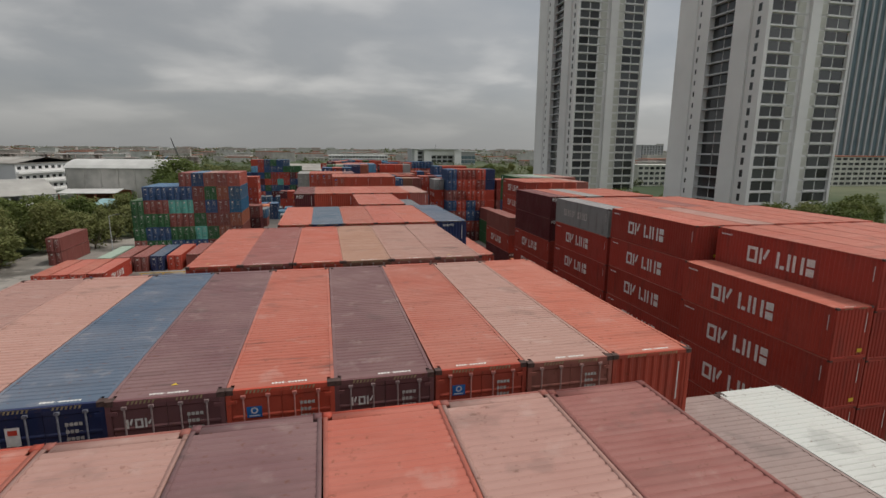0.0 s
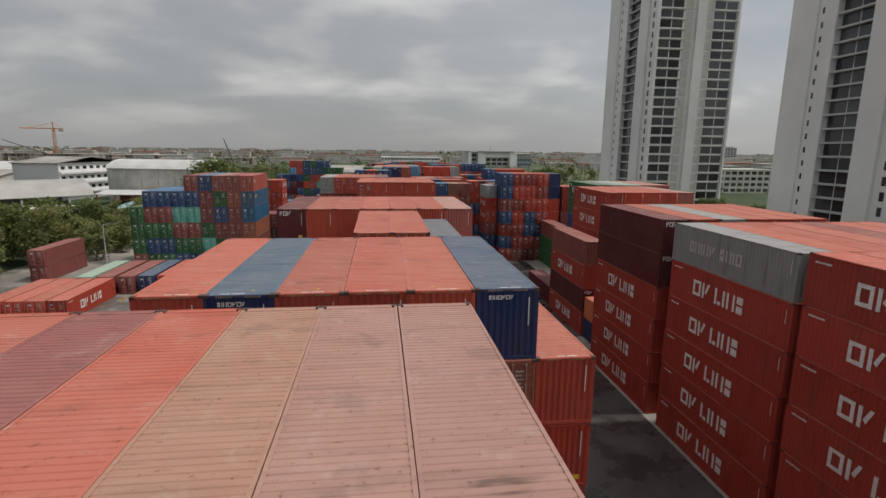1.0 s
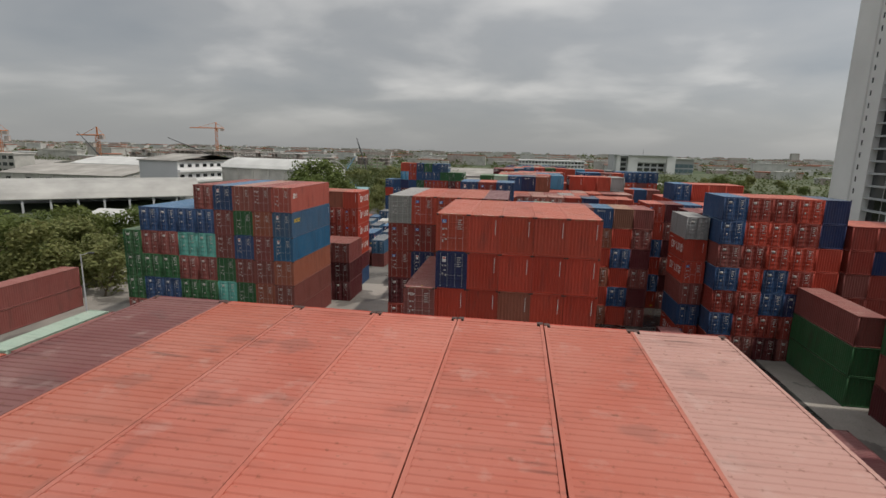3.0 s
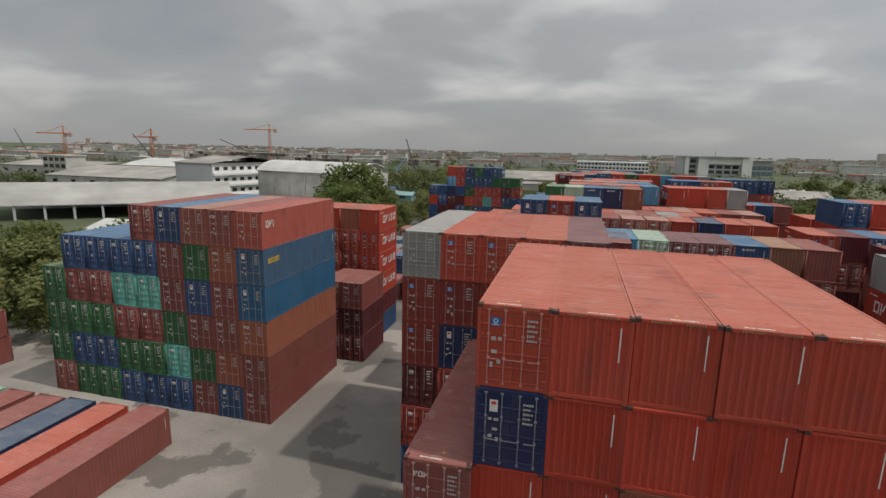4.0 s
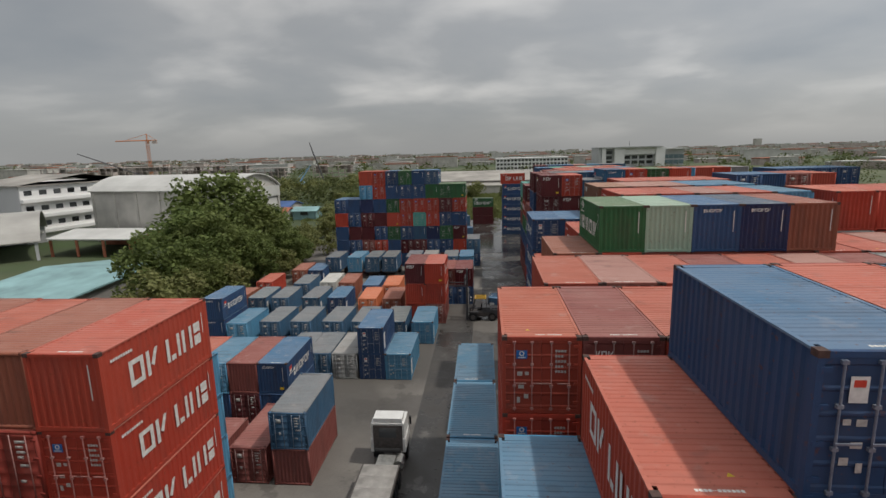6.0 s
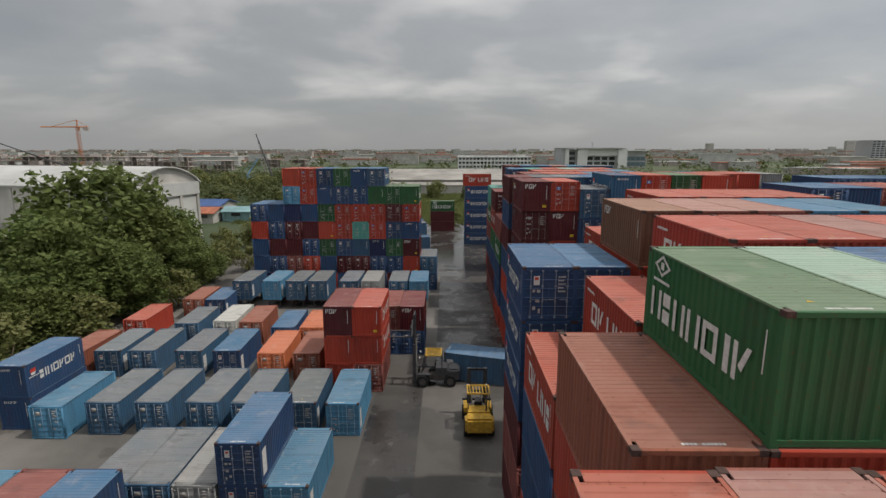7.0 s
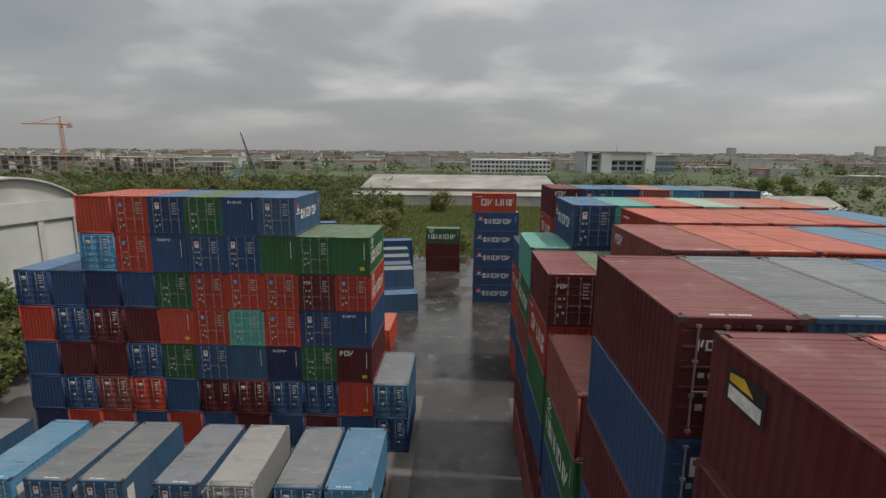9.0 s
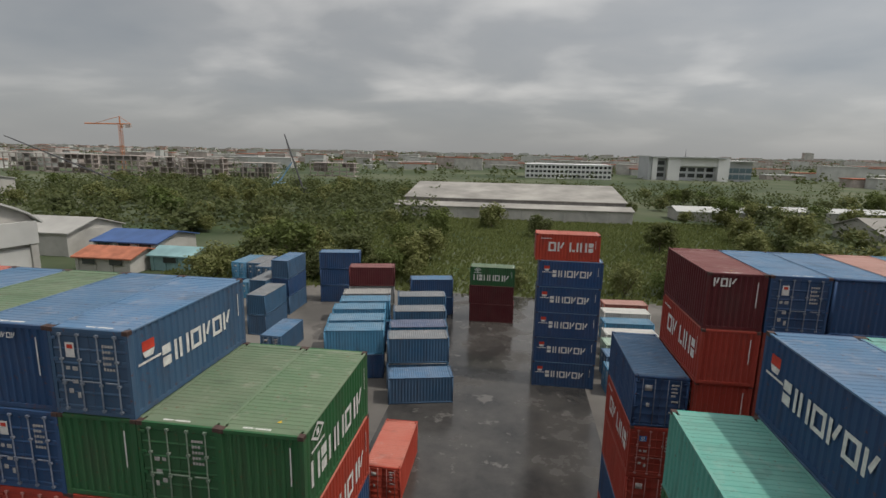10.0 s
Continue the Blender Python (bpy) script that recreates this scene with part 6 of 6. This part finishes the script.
def forklift(x, y, turn, mast_h, body, label, lift=0.3):
    """A heavy forklift: rounded counterweight, bonnet, open cab under a barred roof, two-stage mast and long forks."""
    root = new("forklift_truck")
    root.matrix_basis = pose(x, y, 0, 0, 0, turn)
    bm = bmesh.new()
    bmesh.ops.create_cube(bm, size=1, matrix=Matrix.Translation((0, -2.05, 1.12)) @ Matrix.Diagonal((2.1, 1.1, 1.15, 1)))
    bmesh.ops.bevel(bm, geom=bm.edges[:], offset=0.16, segments=2, affect="EDGES")
    me = bpy.data.meshes.new("counterweight")
    bm.to_mesh(me)
    bm.free()
    me.materials.append(body)
    part("counterweight", me, root)
    part("chassis", Geo().box(-0.75, -1.5, 0.5, 0.75, 1.0, 1.1).mesh("chassis", M_CHASSIS), root)
    part("bonnet", Geo().box(-0.8, -1.5, 1.1, 0.8, -0.45, 1.72).mesh("bonnet", body), root)
    for sx in (-1.08, 0.68):
        part("mudguard", Geo().box(sx, 0.1, 1.12, sx + 0.4, 1.25, 1.22).box(sx, 0.02, 0.85, sx + 0.4, 0.12, 1.2).mesh("mudguard", body), root)
        part("step", Geo().box(sx + 0.02, -0.5, 0.5, sx + 0.36, 0.0, 0.56).mesh("step", M_STEEL), root)
    for sx in (-0.82, 0.74):
        for y0, y1 in ((-1.1, -0.95), (0.85, 0.35)):
            part("cab_post", Geo().rod((sx + 0.04, y0, 1.1), (sx + 0.04, y1, 2.85), 0.045).mesh("cab_post", M_STEEL), root)
    part("cab_roof", Geo().box(-0.86, -1.0, 2.85, 0.86, -0.9, 2.95).box(-0.86, 0.35, 2.85, 0.86, 0.45, 2.95).box(-0.86, -0.9, 2.85, -0.76, 0.35, 2.95).box(0.76, -0.9, 2.85, 0.86, 0.35, 2.95).mesh("cab_roof", M_YELPAINT), root)
    for k in range(6):
        part("roof_bar", Geo().box(-0.76 + 0.1 + k * 0.24, -0.9, 2.87, -0.60 + k * 0.24, 0.35, 2.92).mesh("roof_bar", M_YELPAINT), root)
    part("seat", Geo().box(-0.3, -0.42, 1.2, 0.3, 0.12, 1.42).box(-0.3, -0.5, 1.4, 0.3, -0.36, 2.0).mesh("seat", M_RUBBER), root)
    part("steering_column", Geo().rod((0, 0.75, 1.1), (0, 0.45, 1.75), 0.05).rod((0, 0.44, 1.74), (0, 0.41, 1.78), 0.2, n=12).mesh("steering_column", M_STEEL), root)
    part("exhaust", Geo().rod((0.55, -1.3, 1.7), (0.55, -1.3, 2.6), 0.06).mesh("exhaust", M_STEEL), root)
    for sx in (-0.78, 0.62):
        part("mast_rail", Geo().box(sx, 1.3, 0.12, sx + 0.16, 1.56, min(mast_h, 3.9)).mesh("mast_rail", M_STEEL), root)
        part("inner_rail", Geo().box(sx + (0.17 if sx < 0 else -0.13), 1.33, 0.3, sx + (0.29 if sx < 0 else -0.01), 1.53, mast_h).mesh("inner_rail", M_STEEL), root)
        part("lift_cylinder", Geo().rod((sx * 0.55, 1.3, 0.3), (sx * 0.55, 1.3, mast_h * 0.62), 0.06, n=8).mesh("lift_cylinder", M_ROD), root)
        part("headlamp", Geo().rod((sx + 0.08, 0.9, 2.65), (sx + 0.08, 1.02, 2.65), 0.09, n=10).mesh("headlamp", M_CABWHITE), root)
    for z in (0.4, 1.9, min(mast_h, 3.9) - 0.2, mast_h - 0.16):
        part("mast_crossbar", Geo().box(-0.6, 1.36, z, 0.6, 1.46, z + 0.15).mesh("mast_crossbar", M_STEEL), root)
    for z in (lift, lift + 0.75):
        part("carriage_bar", Geo().box(-1.15, 1.58, z, 1.15, 1.68, z + 0.16).mesh("carriage_bar", M_STEEL), root)
    for sx in (-0.85, 0.66):
        part("fork", Geo().box(sx, 1.68, lift - 0.1, sx + 0.19, 1.76, lift + 0.95).box(sx, 1.76, lift - 0.1, sx + 0.19, 3.7, lift - 0.02).mesh("fork", M_STEEL), root)
    wheels(root, ((-0.98, 0.7), (0.98, 0.7), (-0.9, -1.75), (0.9, -1.75)), 0.55, 0.42)
    tagged(root, label, "forklift")


forklift(0.35, 196.5, 90, 6.6, M_STEEL, "black forklift with a yellow cab roof and raised forks", 4.7)
forklift(4.2, 189.5, 0, 3.9, M_YELPAINT, "yellow forklift with a black mast facing a pale blue container")


def tractor_unit(x, y, turn):
    root = new("truck")
    root.matrix_basis = pose(x, y, 0, 0, 0, turn)
    g = Geo()
    g.box(-1.2, 0.2, 1.0, 1.2, 2.1, 2.0).box(-1.15, 0.25, 2.0, 1.15, 1.95, 3.1)
    part("cab", g.mesh("cab", M_CABWHITE), root)
    part("wind_deflector", Geo().box(-1.0, 0.3, 3.1, 1.0, 1.4, 3.45).mesh("wind_deflector", M_CABWHITE), root)
    part("rear_wall", Geo().box(-1.02, 0.19, 1.1, 1.02, 0.235, 2.98).mesh("rear_wall", M_CHASSIS), root)
    part("air_tank", Geo().rod((-0.9, 0.0, 1.25), (0.9, 0.0, 1.25), 0.16, n=10).mesh("air_tank", M_RUBBER), root)
    part("deck_plate", Geo().box(-0.6, -1.8, 1.0, 0.6, -0.2, 1.04).mesh("deck_plate", M_ROD), root)
    part("rear_window", Geo().box(-0.6, 0.17, 2.1, 0.6, 0.21, 2.8).mesh("rear_window", M_GLASS), root)
    part("windscreen", Geo().box(-1.05, 1.955, 2.05, 1.05, 2.0, 2.95).mesh("windscreen", M_GLASS), root)
    for sx in (-0.45, 0.33):
        part("chassis_beam", Geo().box(sx, -4.6, 0.75, sx + 0.12, 2.0, 1.0).mesh("chassis_beam", M_CHASSIS), root)
    part("fifth_wheel", Geo().box(-0.5, -2.9, 1.0, 0.5, -1.9, 1.12).mesh("fifth_wheel", M_CHASSIS), root)
    part("fuel_tank", Geo().rod((0.85, -0.9, 0.7), (0.85, 0.1, 0.7), 0.33, n=14).mesh("fuel_tank", M_ROD), root)
    for sx in (-1, 1):
        part("mirror", Geo().box(sx * 1.3 - 0.07, 1.95, 2.1, sx * 1.3 + 0.07, 2.1, 2.7).mesh("mirror", M_RUBBER), root)
    for sx in (-1.05, 0.75):
        part("rear_light", Geo().box(sx, -4.64, 0.8, sx + 0.3, -4.605, 0.95).mesh("rear_light", M_TILEROOF), root)
    wheels(root, ((-1.0, 1.25), (1.0, 1.25), (-0.98, -2.2), (0.98, -2.2), (-0.98, -3.5), (0.98, -3.5)), 0.52, 0.4)
    tagged(root, "white tractor unit without a trailer on the lane", "truck")


tractor_unit(-5.5, 164.6, 0)


def flatbed(x, y):
    """A flat trailer behind the tractor unit: plated deck on two beams, side rails, rear axles."""
    root = new("flatbed_trailer")
    root.location = (x, y, 0)
    plate = Geo().box(-1.16, 0, 1.3, 1.16, 1.17, 1.36).mesh("deck_plate", M_DECK)
    for k in range(10):
        part("deck_plate", plate, root, m=pose(0, k * 1.18, 0))
    for sx in (-1.24, 1.16):
        part("side_rail", Geo().box(sx, 0, 1.16, sx + 0.08, 11.8, 1.4).mesh("side_rail", M_CHASSIS), root)
    for sx in (-0.5, 0.4):
        part("beam", Geo().box(sx, 0.2, 0.95, sx + 0.1, 11.6, 1.296).mesh("beam", M_CHASSIS), root)
    for sx in (-0.8, 0.68):
        part("landing_leg", Geo().box(sx, 8.2, 0.0, sx + 0.12, 8.32, 1.29).mesh("landing_leg", M_CHASSIS), root)
    wheels(root, ((-0.95, 1.4), (0.95, 1.4), (-0.95, 2.6), (0.95, 2.6)), 0.5, 0.34)
    tagged(root, "empty flatbed trailer with a pale worn plate deck", "trailer")


flatbed(-5.6, 151.0)


def trestle(x, y, turn):
    root = new("barrier_trestle")
    root.matrix_basis = pose(x, y, 0, 0, 0, turn)
    part("rail", Geo().box(-2.0, -0.05, 0.75, 2.0, 0.05, 0.87).mesh("rail", M_YELPAINT), root)
    for sx in (-1.7, 1.7):
        for sy in (-1, 1):
            part("leg", Geo().rod((sx, sy * 0.4, 0), (sx, 0, 0.8), 0.04).mesh("leg", M_YELPAINT), root)
    tagged(root, "low yellow steel trestle barrier on the concrete", "barrier", "yellow trestles")


for x, y, a in ((-24.2, 103.2, 2), (-20.6, 103.3, -1), (-23.6, 93.8, 2), (-20.2, 93.7, -2)):
    trestle(x, y, a)


def lamp_post(x, y, h):
    root = new("street_lamp")
    root.location = (x, y, 0)
    part("pole", Geo().rod((0, 0, 0), (0, 0, h), 0.11, 0.07, 8).mesh("pole", M_TOWER2), root)
    part("arm", Geo().rod((0, 0, h - 0.1), (1.6, -0.3, h + 0.35), 0.05).mesh("arm", M_TOWER2), root)
    part("lamp_head", Geo().box(1.4, -0.5, h + 0.28, 2.1, -0.15, h + 0.42).mesh("lamp_head", M_STEEL), root)
    tagged(root, "grey concrete lamp post at the yard edge", "lamp post", "lamp posts")


for x, y in ((-37.2, 122.5), (-40.5, 163.0), (-38.5, 172.0), (-49.5, 72.0)):
    lamp_post(x, y, 9.0)
